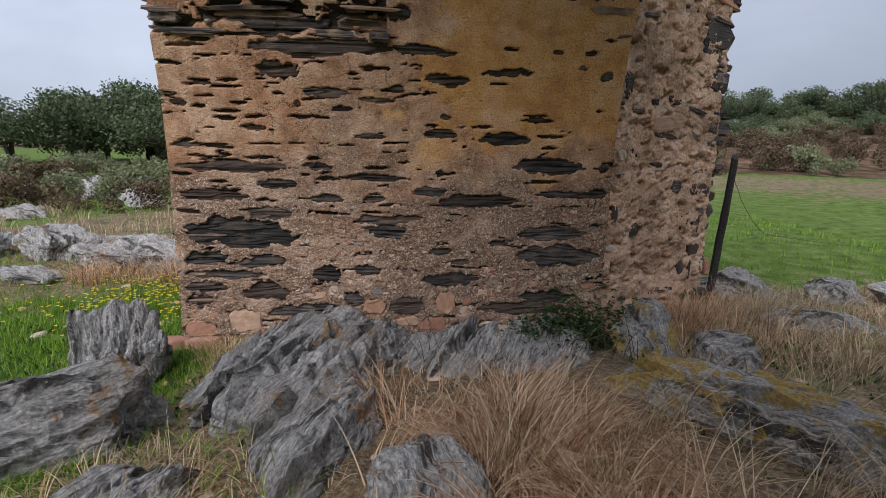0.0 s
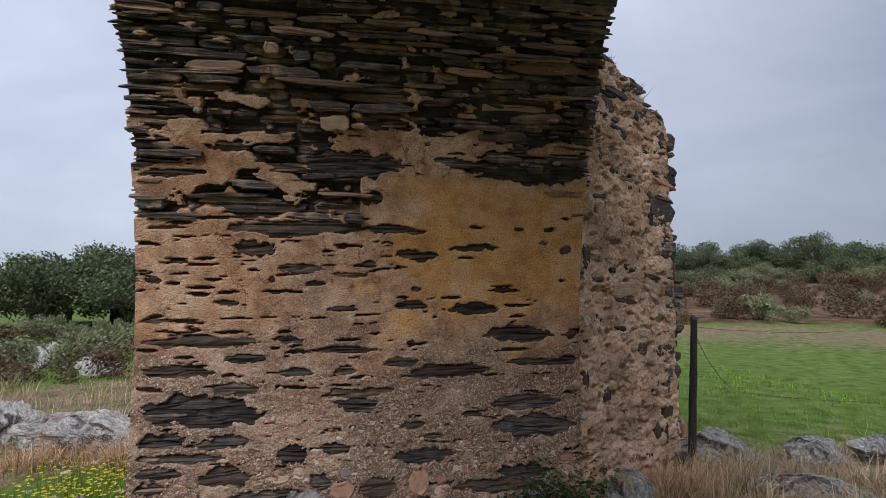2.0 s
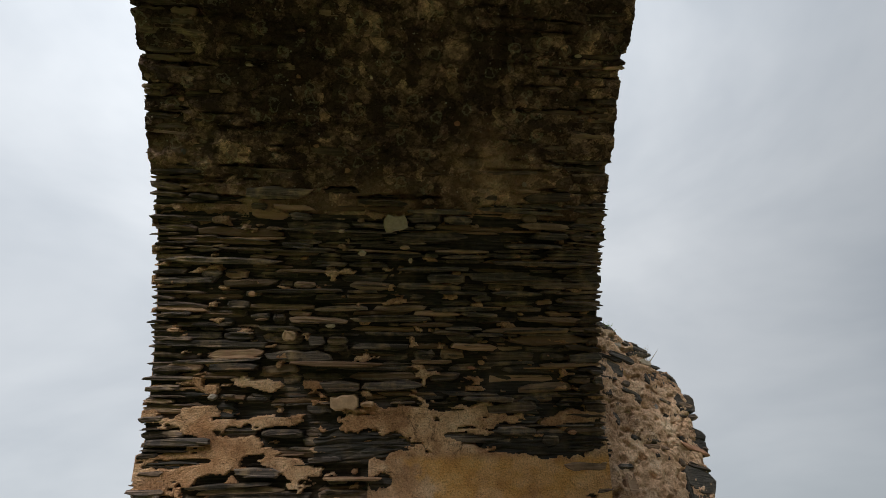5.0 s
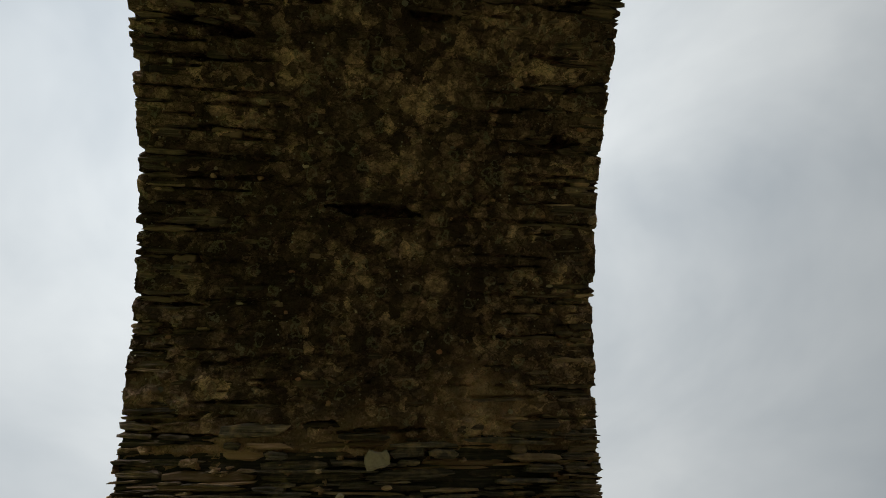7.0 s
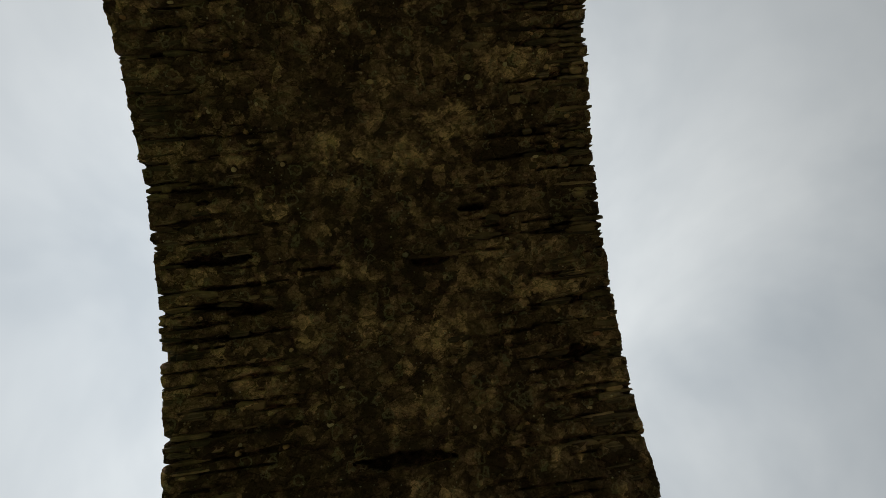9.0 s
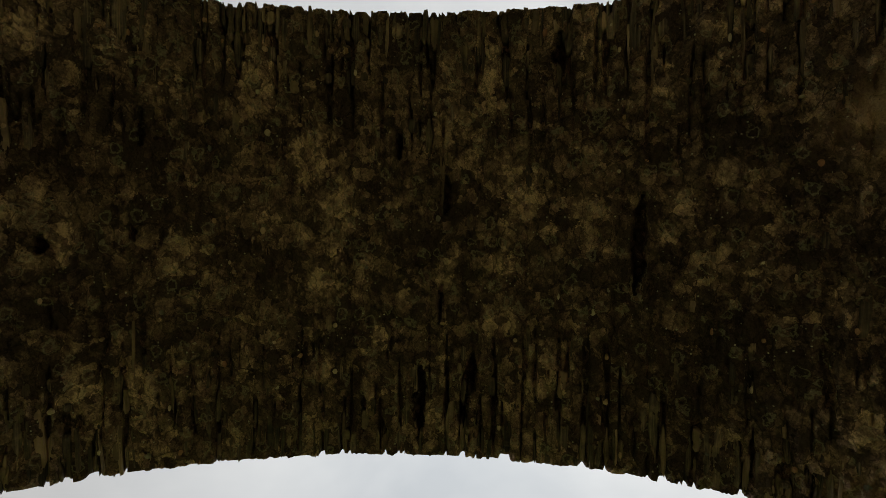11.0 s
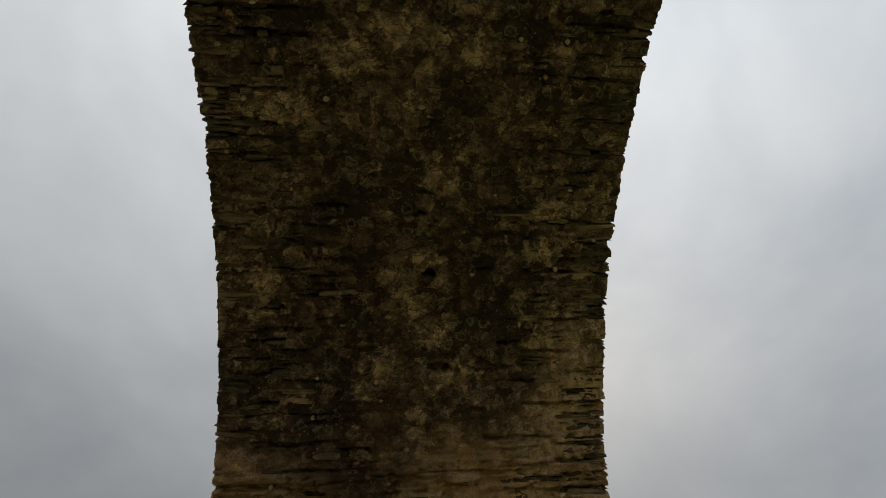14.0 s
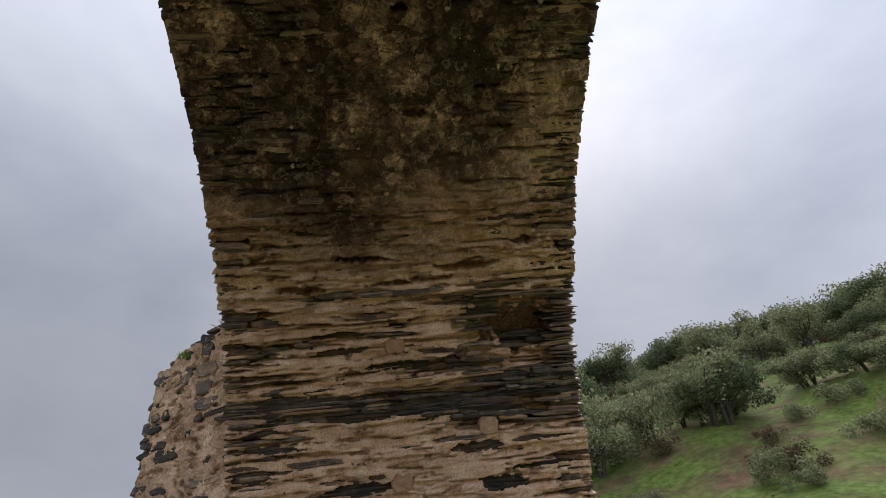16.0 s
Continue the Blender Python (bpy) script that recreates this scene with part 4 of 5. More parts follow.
def cutwater(name, face, length, heights, depth_back, seed):
    """The stump of a triangular cutwater: a rubble face with a broken top."""
    rng = random.Random(seed)
    thing = tagged(new(name), "broken triangular rubble cutwater built against the bridge pier", "cutwater", kind="structure")
    nl, nz = 150, 330

    def top(l):
        return float(np.interp(l, [0, 0.3 * length, 0.62 * length, 0.92 * length, length], heights)) + 0.10 * fbm(l * 4, seed, 1, 3)

    ls = np.linspace(0, length, nl + 1)
    tops = np.array([top(l) for l in ls])
    L = np.tile(ls, (nz + 1, 1))
    Z = -0.3 + (tops[None, :] + 0.3) * np.linspace(0, 1, nz + 1)[:, None]
    end = smoothstep(length - 0.14, length, L)
    H = 0.022 * sheet_noise(L * 2.5, Z * 2.5, seed, 3) + 0.022 * sheet_noise(L * 8, Z * 10, seed + 3, 4, 0.65) + 0.012 * sheet_noise(L * 34, Z * 40, seed + 5, 3, 0.7)
    H = H - 0.05 * smoothstep(0.26, 0.40, sheet_noise(L * 6, Z * 11, seed + 9, 4, 0.6)) - 0.10 * end
    H[-1] -= 0.25
    out = L + 0.07 * end * sheet_noise(Z * 0 + 1, Z * 6, seed, 3)
    v = [face(l, z, h) for l, z, h in zip(out.ravel().tolist(), Z.ravel().tolist(), H.ravel().tolist())]
    a = np.stack([L.ravel() + 7, Z.ravel() + 30, H.ravel()], 1)
    pale = 0.55 + 0.8 * sheet_noise(L * 2.0, Z * 2.4, seed + 11, 4, 0.6)
    coat = np.stack([0 * pale.ravel(), 0 * pale.ravel(), pale.ravel(), 0 * pale.ravel() + 0.55], 1)
    k = nl + 1
    f = [(i * k + j, i * k + j + 1, (i + 1) * k + j + 1, (i + 1) * k + j) for i in range(nz) for j in range(nl)]
    mesh_object("mortar_face", v, f, M_MORTAR, a, parent=thing, coat=coat)
    # body behind the face
    v = []
    for z_of in (lambda l: -0.3, lambda l: top(l) - 0.06):
        v += [face(0, z_of(0), -0.08), face(length - 0.06, z_of(length), -0.12), face(length * 0.55, z_of(length * 0.5), -depth_back), face(0, z_of(0), -depth_back)]
    mesh_object("rubble_core", v, [(0, 1, 5, 4), (1, 2, 6, 5), (2, 3, 7, 6), (4, 5, 6, 7)], M_MORTAR, [(p[0], p[2] + 30, p[1]) for p in v], smooth=False, parent=thing)
    heap, round_heap = Heap(), Heap()
    count = 0
    z = 0.02
    while z < 4.5:
        t = rng.choice((rng.uniform(0.05, 0.10), rng.uniform(0.10, 0.24)))
        l = rng.uniform(0, 0.1)
        while l < length - 0.04:
            w = rng.choice((rng.uniform(0.07, 0.16), rng.uniform(0.16, 0.46)))
            cx, cz = l + w / 2, z + t / 2 + rng.uniform(-0.03, 0.03)
            l += w + rng.uniform(0.01, 0.16)
            if cz + t / 2 > top(min(cx, length)) + 0.05 or cx + w / 2 > length + 0.10:
                continue
            high = cz / top(cx)
            if rng.random() > 0.30 + 0.5 * float(smoothstep(0.70, 0.88, high)) + 0.4 * float(smoothstep(0.75 * length, length, cx)):
                continue
            shape = slab_shape(face, cx, cz, w, t * rng.uniform(0.6, 1), rng.uniform(-0.006, 0.018), 0.16, rng, rng.uniform(0.3, 0.9), rng.uniform(-0.2, 0.2))
            if rng.random() < 0.13:
                round_heap.add(shape)
            elif count < 110:
                count += 1
                mesh_object("slate", shape[0], shape[1], rng.choice((M_SLATE, M_BED, M_BED)), shape[2], smooth=False, parent=thing)
            else:
                heap.add(shape)
        z += t * rng.uniform(0.8, 1.1)
    # ragged nose and loose slabs along the broken top
    z = 0.1
    while z < top(length):
        t = rng.uniform(0.06, 0.24)
        w = rng.uniform(0.25, 0.5)
        heap.add(slab_shape(face, length - w / 2 + rng.uniform(-0.05, 0.06), z + t / 2, w, t * 1.05, rng.uniform(-0.06, 0.01), 0.45, rng, rng.uniform(0.4, 0.8), rng.uniform(-0.1, 0.1)))
        z += t
    for i in range(46):
        l = rng.uniform(0, length)
        w = rng.uniform(0.15, 0.45)
        heap.add(slab_shape(face, min(l, length - w / 2), top(l) - rng.uniform(-0.03, 0.12), w, rng.uniform(0.03, 0.08), rng.uniform(-0.3, 0.01), 0.4, rng, rng.uniform(0.5, 0.9), rng.uniform(-0.15, 0.15)))
    tagged(heap.make("rubble_stones", M_BED, thing), kind="stuff")
    tagged(round_heap.make("field_stones", M_COBBLE, thing), kind="stuff")
    return thing


FACE_A = Facing((X_RIGHT - 0.01, Y_MID + HALF_SPAN), 62, 1)
FACE_B = Facing((X_RIGHT - 0.01, Y_MID - HALF_SPAN), 118, -1)
cutwater("cutwater", FACE_A, 1.66, (4.15, 4.0, 3.78, 3.5, 3.3), 1.6, 3)
cutwater("cutwater", FACE_B, 1.46, (4.5, 4.42, 4.32, 4.1, 3.75), 1.5, 8)

# weeds rooted in the broken tops
def top_weed(face, l, z, n, length, material, label, seed):
    r = random.Random(seed)
    v, f = [], []
    for i in range(n):
        a, q = r.uniform(0, 6.28), r.uniform(0, 0.14)
        p = Vector(face(l + q * math.cos(a), z, -0.10 + q * math.sin(a)))
        d = Vector((r.gauss(0, 0.6), r.gauss(0, 0.6), r.uniform(0.4, 1.2))).normalized() * length * r.uniform(0.4, 1.1)
        s = d.orthogonal().normalized() * 0.007
        k = len(v)
        v += [tuple(p - s), tuple(p + s), tuple(p + d * 0.6 + s * 0.7), tuple(p + d), tuple(p + d * 0.6 - s * 0.7)]
        f.append((k, k + 1, k + 2, k + 3, k + 4))
    return tagged(mesh_object("wall_weed", v, f, material), label, "weed")


top_weed(FACE_B, 0.95, 4.20, 260, 0.12, M_GREEN, "green weed rooted in the broken cutwater top", 1)
top_weed(FACE_B, 0.35, 4.42, 60, 0.22, M_PALEDRY, "thin dry weed on the broken cutwater top", 2)
top_weed(FACE_A, 1.05, 3.72, 60, 0.22, M_PALEDRY, "thin dry weed on the broken cutwater top", 3)
top_weed(FACE_A, 0.55, 3.98, 60, 0.10, M_GREEN, "green weed rooted in the broken cutwater top", 4)

# ---- the ground: one sheet to the horizon ----
def land(x, y):
    """Height of the land. The hill beyond the far pier is steep; the meadow rises slowly to the heath."""
    d = math.hypot(x, y)
    z = -0.05 + 0.10 * fbm(x * 0.35, y * 0.35, 0.5, 4) * float(smoothstep(0.5, 4, d)) + 0.03 * fbm(x * 1.7, y * 1.7, 4.5, 3)
    b = math.degrees(math.atan2(x, y))
    c = b % 360
    hill = float(smoothstep(166, 196, c) * (1 - smoothstep(250, 290, c)))
    z += hill * (float(smoothstep(9, 70, d)) * 19.0 + float(smoothstep(60, 160, d)) * 8 + 1.3 * fbm(x * 0.06, y * 0.06, 2, 3) * float(smoothstep(10, 30, d)))
    heath = float(smoothstep(15, 32, b) * (1 - smoothstep(75, 110, b)))
    z += heath * (float(smoothstep(34, 110, d)) * 5.2 + 0.8 * fbm(x * 0.05, y * 0.05, 7, 3) * float(smoothstep(25, 60, d)))
    z += float(smoothstep(120, 700, d)) * 12 * (0.5 + 0.5 * fbm(x * 0.004, y * 0.004, 6, 3))
    return z


def cover(x, y):
    """(bare and dry, heath) for the ground's colours."""
    d = math.hypot(x, y)
    b = math.degrees(math.atan2(x, y))
    dry = 0.75 * float(1 - smoothstep(1.6, 3.0, math.hypot((x - 0.8) * (0.9 if x > 0.8 else 0.95), (y - 3.0) * 0.7)))
    dry = max(dry, 0.55 * float(smoothstep(-1, 2.5, x) * (1 - smoothstep(6.0, 8.5, y)) * (1 - smoothstep(5, 9, x))))
    dry = max(dry, 0.8 * float((1 - smoothstep(2.2, 3.4, abs(x))) * (1 - smoothstep(2.2, 3.2, y)) * smoothstep(-6.5, -5.2, y)))
    dry = max(dry, 0.6 * float(1 - smoothstep(1.5, 3.5, math.hypot(x + 4.5, (y - 9.5) * 0.6))))
    dry = max(dry, 0.50 * float(smoothstep(13, 30, d) * (1 - smoothstep(36, 44, d)) * smoothstep(20, 30, b) * (1 - smoothstep(80, 100, b))))
    heath = float(smoothstep(36, 46, d) * smoothstep(14, 24, b) * (1 - smoothstep(80, 110, b)))
    heath = max(heath, 0.47 * float(smoothstep(12, 25, d) * smoothstep(172, 190, b % 360) * (1 - smoothstep(265, 290, b % 360))))
    heath = max(heath, 0.9 * float(smoothstep(70, 130, d)))
    return (dry, heath, 0)


rings = [0.0]
r = 0.22
while r < 2600:
    rings.append(r)
    r *= 1.042 if r < 60 else 1.12
SECTORS = 220
verts, attr, faces = [(0, 0, land(0, 0))], [cover(0, 0)], []
for r in rings[1:]:
    for i in range(SECTORS):
        a = 2 * math.pi * i / SECTORS
        x, y = 1.0 + r * math.sin(a), 3.0 + r * math.cos(a)
        verts.append((x, y, land(x, y)))
        attr.append(cover(x, y))
for i in range(SECTORS):
    faces.append((0, 1 + (i + 1) % SECTORS, 1 + i))
for k in range(len(rings) - 2):
    for i in range(SECTORS):
        a, b = 1 + k * SECTORS, 1 + (k + 1) * SECTORS
        j = (i + 1) % SECTORS
        faces.append((a + i, a + j, b + j, b + i))
verts[0] = (1.0, 3.0, land(1.0, 3.0))
ground = tagged(mesh_object("ground", verts, faces, M_GROUND, attr, "cover"), "green winter meadow with bare soil, dry grass and heath", "ground", kind="structure")


# ---- rock outcrops ----
def outcrop(x, y, size, turn, lean, seed, label, sink=0.12, fins=1.0, detail=5, material=M_ROCK):
    """A slate outcrop: leaves stand across its local x, with stepped and broken edges."""
    bm = bmesh.new()
    bmesh.ops.create_icosphere(bm, subdivisions=detail, radius=1.0)
    sx, sy, sz = size
    r = random.Random(seed)
    cuts = []
    for i in range(16):  # broken flat faces
        d = Vector((r.gauss(0, 1.5), r.gauss(0, 1), r.gauss(0, 0.9))).normalized()
        cuts.append((d, r.uniform(0.66, 0.98)))
    for v in bm.verts:
        u = v.co.normalized()
        rad = 1.12
        for d, k in cuts:
            c = u.dot(d)
            if c > 0.05:
                rad = min(rad, k / c)
        p = Vector((u.x * sx, u.y * sy, u.z * sz)) * 0.55 * rad
        w = 0.06 * fbm(p.x * 3 + seed, p.y * 2, p.z * 2, 3)
        s = (p.x + w) * 16.0 * fins
        cell = math.floor(s)
        step = noise.noise((cell * 3.17, seed * 1.3, 0.5)) + 0.5 * noise.noise((cell * 1.9, p.y * 3, p.z * 3 + seed))
        edge = (s - cell) * (1 - s + cell) * 4
        k = 1 + 0.42 * step - 0.10 * (1 - edge)
        p = Vector((p.x, p.y * (0.7 + 0.3 * k), p.z * k))
        p *= 1 + 0.10 * fbm(p.x * 3 + seed, p.y * 3, p.z * 3, 3)
        p += u * (0.03 * fbm(p.x * 11, p.y * 11, p.z * 11 + seed, 4) + 0.014 * noise.cell(Vector((p.x * 20, p.y * 5 + seed, p.z * 4))))
        v.co = p
    me = bpy.data.meshes.new("slate_outcrop")
    bm.to_mesh(me)
    bm.free()
    me.materials.append(material)
    ob = new("slate_outcrop", me)
    z = land(x, y)
    ob.matrix_world = pose(x, y, z + 0.5 * sz - sink, lean[0], lean[1], turn)
    return tagged(ob, label, "rock", "slate outcrops round the pier")


outcrop(-1.82, 4.30, (0.60, 0.45, 0.74), 8, (4, -3), 41, "upright dark grey slate fin in green grass", 0.24, 0.9)
outcrop(-1.85, 3.40, (0.55, 1.55, 0.55), -56, (4, 24), 2, "low slanting grey slate slab with lichen", 0.24, 1.0)
outcrop(-1.15, 3.05, (0.4, 0.6, 0.42), -30, (0, 18), 22, "grey broken slate block in dry grass", 0.22, 1.0)
outcrop(-0.62, 4.20, (1.25, 1.75, 0.5), -24, (10, 8), 3, "large pale grey slate outcrop under the pier", 0.30, 1.3)
outcrop(-0.10, 4.72, (1.2, 0.75, 0.42), -30, (6, 12), 33, "pale grey slate ledge under the pier", 0.27, 1.3)
outcrop(0.60, 4.62, (1.2, 0.8, 0.44), -28, (4, 10), 4, "grey slate ledge at the foot of the pier", 0.25, 1.1)
outcrop(1.25, 4.72, (0.9, 0.85, 0.36), -24, (6, 6), 5, "grey slate ledge beside bramble", 0.22, 1.1)
outcrop(-0.42, 3.42, (0.6, 0.9, 0.36), -26, (8, 12), 42, "pale grey slate outcrop in dry grass", 0.20, 1.3)
outcrop(0.20, 3.02, (0.62, 0.55, 0.34), 20, (0, 14), 6, "small grey slate block in dry grass", 0.16, 1.2)
outcrop(2.02, 4.72, (0.48, 0.50, 0.50), 25, (0, 6), 7, "rounded grey boulder with orange and white lichen", 0.16, 0.5, 5, M_LICHEN_ROCK)
outcrop(2.02, 3.62, (0.50, 1.75, 0.62), 34, (-6, -28), 8, "long slate slab with yellow lichen on its ridge", 0.27, 0.6, 5, M_LICHEN_ROCK)
outcrop(2.62, 4.55, (0.55, 0.42, 0.36), 60, (0, 8), 9, "small pale grey rock in dry grass", 0.12, 0.8)
outcrop(3.85, 6.35, (0.5, 0.75, 0.42), 25, (0, -14), 10, "grey slate rock beside the fence post", 0.18, 0.8)
outcrop(4.05, 5.2, (0.4, 1.0, 0.28), 62, (0, -10), 12, "long grey slate rock among dry grass", 0.16, 0.9)
outcrop(4.85, 6.0, (0.5, 0.5, 0.38), 40, (0, -8), 13, "dark slate rock at the meadow's edge", 0.15, 0.8)
outcrop(5.55, 5.85, (0.6, 0.5, 0.42), 10, (0, 10), 14, "dark slate rock at the meadow's edge", 0.15, 0.8)
outcrop(-3.35, 7.75, (0.6, 1.9, 0.55), 74, (0, 18), 15, "grey slate ledge with dry grass tufts", 0.18, 0.8)
outcrop(-4.45, 8.15, (0.8, 1.3, 0.5), 60, (0, 12), 16, "grey slate ledge in the meadow", 0.16, 0.8)
outcrop(-4.25, 7.10, (0.40, 0.85, 0.22), 70, (0, 4), 17, "pale flat stone lying on the meadow", 0.08, 0.6, 4)
outcrop(-5.6, 8.3, (0.9, 1.1, 0.55), 30, (0, 10), 18, "weathered grey rock in the meadow", 0.14, 0.8, 4)
outcrop(-8.3, 16.2, (0.8, 1.3, 0.7), 60, (0, 10), 19, "weathered grey rock in the meadow", 0.2, 0.5, 4)
outcrop(-12.9, 19.5, (0.9, 1.4, 0.6), 40, (0, 12), 20, "weathered grey rock in the meadow", 0.2, 0.5, 4)
outcrop(-15.5, 21.5, (1.6, 2.6, 0.8), 70, (0, 10), 21, "weathered grey rock in the meadow", 0.2, 0.4, 4)
outcrop(-9.0, 20.5, (0.9, 1.5, 0.7), 20, (0, 10), 23, "weathered grey rock in the meadow", 0.2, 0.4, 4)
outcrop(-6.1, 14.2, (1.0, 1.4, 0.5), 45, (0, 10), 24, "weathered grey rock in the meadow", 0.2, 0.6, 4)
outcrop(-7.6, 12.2, (0.8, 1.3, 0.45), 80, (0, 10), 25, "weathered grey rock in the meadow", 0.2, 0.6, 4)

# loose stones
rng = random.Random(31)
loose = Heap()


def flat_place(ox, oy, turn):
    c, s = math.cos(turn), math.sin(turn)
    z0 = land(ox, oy)
    return lambda a, b, h: (ox + c * a - s * b, oy + s * a + c * b, z0 + h)


for i in range(210):
    if i < 90:
        x, y = rng.uniform(-4.6, -1.6), rng.uniform(4.4, 8.4)
    else:
        x, y = rng.uniform(-2.6, 4.5), rng.uniform(2.2, 5.0)
    k = rng.uniform(0.02, 0.09)
    loose.add(slab_shape(flat_place(x, y, rng.uniform(0, 3.1)), 0, 0, k * rng.uniform(1, 1.8), k, k * 0.22, k * 0.6, rng, 0.9, 0))
tagged(loose.make("loose_stones", M_COBBLE, None, True), "loose tan and pink field stones on the ground", "stones", kind="stuff")
for x, y, w, t in ((-1.72, 4.95, 0.26, 0.16), (-1.50, 4.96, 0.30, 0.13), (-1.86, 5.02, 0.15, 0.15)):
    sh = slab_shape(flat_place(x, y, 0.1), 0, 0, w, t, 0.085, 0.3, rng, 0.9, 0)
    tagged(mesh_object("field_stone", sh[0], sh[1], M_COBBLE, sh[2]), "rounded pink-brown field stone at the pier's corner", "stone", "field stones at the pier's corner")


# ---- grass ----
class Blades:
    """Bent tapering blades, joined into one mesh."""

    def __init__(self):
        self.v, self.f = [], []

    def blade(self, x, y, z, length, width, heading, bend, rng, segs=4, rise=1.25):
        dx, dy = math.sin(heading), math.cos(heading)
        px, py = dy, -dx
        k = len(self.v)
        a, p = rise, [x, y, z]
        for i in range(segs):
            w = width * (1 - i / segs) * 0.5
            self.v += [(p[0] - px * w, p[1] - py * w, p[2]), (p[0] + px * w, p[1] + py * w, p[2])]
            st = length / segs
            p = [p[0] + dx * math.cos(a) * st, p[1] + dy * math.cos(a) * st, p[2] + math.sin(a) * st]
            a -= bend / segs * (0.6 + 0.8 * i / segs)
        self.v.append(tuple(p))
        for i in range(segs - 1):
            q = k + 2 * i
            self.f.append((q, q + 1, q + 3, q + 2))
        q = k + 2 * (segs - 1)
        self.f.append((q, q + 1, q + 2))

    def make(self, name, material, label, category="grass"):
        return tagged(mesh_object(name, self.v, self.f, material, smooth=True), label, category, kind="stuff")


rng = random.Random(5)
dry, pale, green, weeds = Blades(), Blades(), Blades(), Blades()


def tuft(heap, x, y, n, reach, length, lean=None, width=0.0055, low=0.0):
    for i in range(n):
        a, r = rng.uniform(0, 6.28), reach * math.sqrt(rng.random())
        bx, by = x + r * math.sin(a), y + r * math.cos(a)
        head = a + rng.gauss(0, 0.7) if lean is None else rng.gauss(lean, 0.5)
        heap.blade(bx, by, land(bx, by) - 0.02, length * rng.uniform(0.45, 1.15), width * rng.uniform(0.5, 1.2), head, rng.uniform(0.8, 3.0), rng, 6, rng.uniform(0.9 - 0.7 * low, 1.5 - 0.35 * low))


for i in range(40):  # rust-brown bunches before the pier
    tuft(dry, rng.triangular(-0.35, 1.6, 0.5), rng.uniform(2.2, 4.0), rng.randint(80, 130), 0.12, rng.uniform(0.34, 0.62), rng.choice((None, -1.2, 1.2, 2.9, 3.4)), 0.0085, 0.6)
for i in range(40):
    tuft(dry, rng.triangular(-0.6, 1.75, 0.45), rng.uniform(2.4, 4.4), rng.randint(40, 80), 0.2, rng.uniform(0.2, 0.4))
for i in range(26):
    tuft(pale, rng.uniform(0.5, 2.6), rng.uniform(2.2, 3.7), rng.randint(30, 60), 0.12, rng.uniform(0.5, 0.9), rng.choice((None, 1.2, 2.0, 3.1)), 0.007)
for i in range(60):  # paler straw towards the fence
    tuft(pale, rng.uniform(2.2, 5.0), rng.uniform(3.2, 6.2), rng.randint(60, 110), 0.2, rng.uniform(0.25, 0.5))
for i in range(26):
    tuft(dry, rng.uniform(1.9, 3.3), rng.uniform(4.9, 5.7), rng.randint(60, 100), 0.16, rng.uniform(0.3, 0.65))
for i in range(44):  # between the rocks
    tuft(rng.choice((pale, dry, green)), rng.uniform(-1.7, -0.3), rng.uniform(2.2, 3.6), rng.randint(40, 70), 0.14, rng.uniform(0.12, 0.32), None, 0.007, 0.6)
for i in range(46):  # low straw before the rocks towards the fence
    tuft(rng.choice((pale, pale, dry, green)), rng.uniform(2.6, 6.0), rng.uniform(4.0, 6.6), rng.randint(50, 90), 0.22, rng.uniform(0.2, 0.42), None, 0.008, 0.5)
for i in range(12):
    tuft(pale, rng.uniform(-1.45, -1.0), rng.uniform(2.7, 3.4), rng.randint(50, 80), 0.12, rng.uniform(0.2, 0.38))
for i in range(16):
    tuft(dry, rng.uniform(-1.35, -0.8), rng.uniform(4.3, 4.9), rng.randint(50, 80), 0.12, rng.uniform(0.15, 0.3))
for i in range(30):  # straw round the meadow ledge
    tuft(dry, rng.uniform(-3.6, -2.2), rng.uniform(6.9, 7.9), rng.randint(70, 110), 0.2, rng.uniform(0.3, 0.6), None, 0.007)
for i in range(60):
    tuft(pale, rng.uniform(-8.5, -2.8), rng.uniform(8.2, 14.5), rng.randint(35, 60), 0.35, rng.uniform(0.3, 0.6), None, 0.012)
for i in range(43000):  # short green turf
    if i >= 29000:
        x, y = rng.uniform(-4.2, -1.35), rng.uniform(2.5, 6.2)
    elif i >= 22000:
        x, y = rng.uniform(-3.4, -1.2), rng.uniform(2.9, 5.6)
    elif i < 9000:
        x, y = rng.uniform(-5.5, -1.25), rng.uniform(2.4, 8.5)
    elif i < 15500:
        x, y = rng.uniform(2.4, 9.0), rng.uniform(4.2, 13.0)
    else:
        x, y = rng.uniform(-11, -2), rng.uniform(7.5, 18)
    if fbm(x * 1.1, y * 1.1, 3.1, 3) < -0.18:
        continue
    far = math.hypot(x, y) / 5
    if x > -2.4 and y < 3.1 and math.hypot(x + 2.2, y - 2.6) > 0.9:
        continue
    green.blade(x, y, land(x, y) - 0.01, rng.uniform(0.03, 0.13) * (0.8 + 0.2 * far), 0.008 * max(1, far * 0.8), rng.uniform(0, 6.28), rng.uniform(0.3, 1.5), rng, 3, rng.uniform(0.7, 1.5))
for i in range(1500):  # broad-leaved weeds
    x, y = rng.choice(((rng.gauss(-1.95, 0.45), rng.gauss(3.95, 0.4)), (rng.gauss(-2.6, 0.5), rng.gauss(4.8, 0.6)), (rng.gauss(2.7, 0.6), rng.gauss(3.9, 0.5)), (rng.gauss(3.2, 0.4), rng.gauss(5.2, 0.4))))
    weeds.blade(x, y, land(x, y), rng.uniform(0.04, 0.12), rng.uniform(0.015, 0.035), rng.uniform(0, 6.28), rng.uniform(0.4, 1.4), rng, 3, rng.uniform(0.4, 1.3))
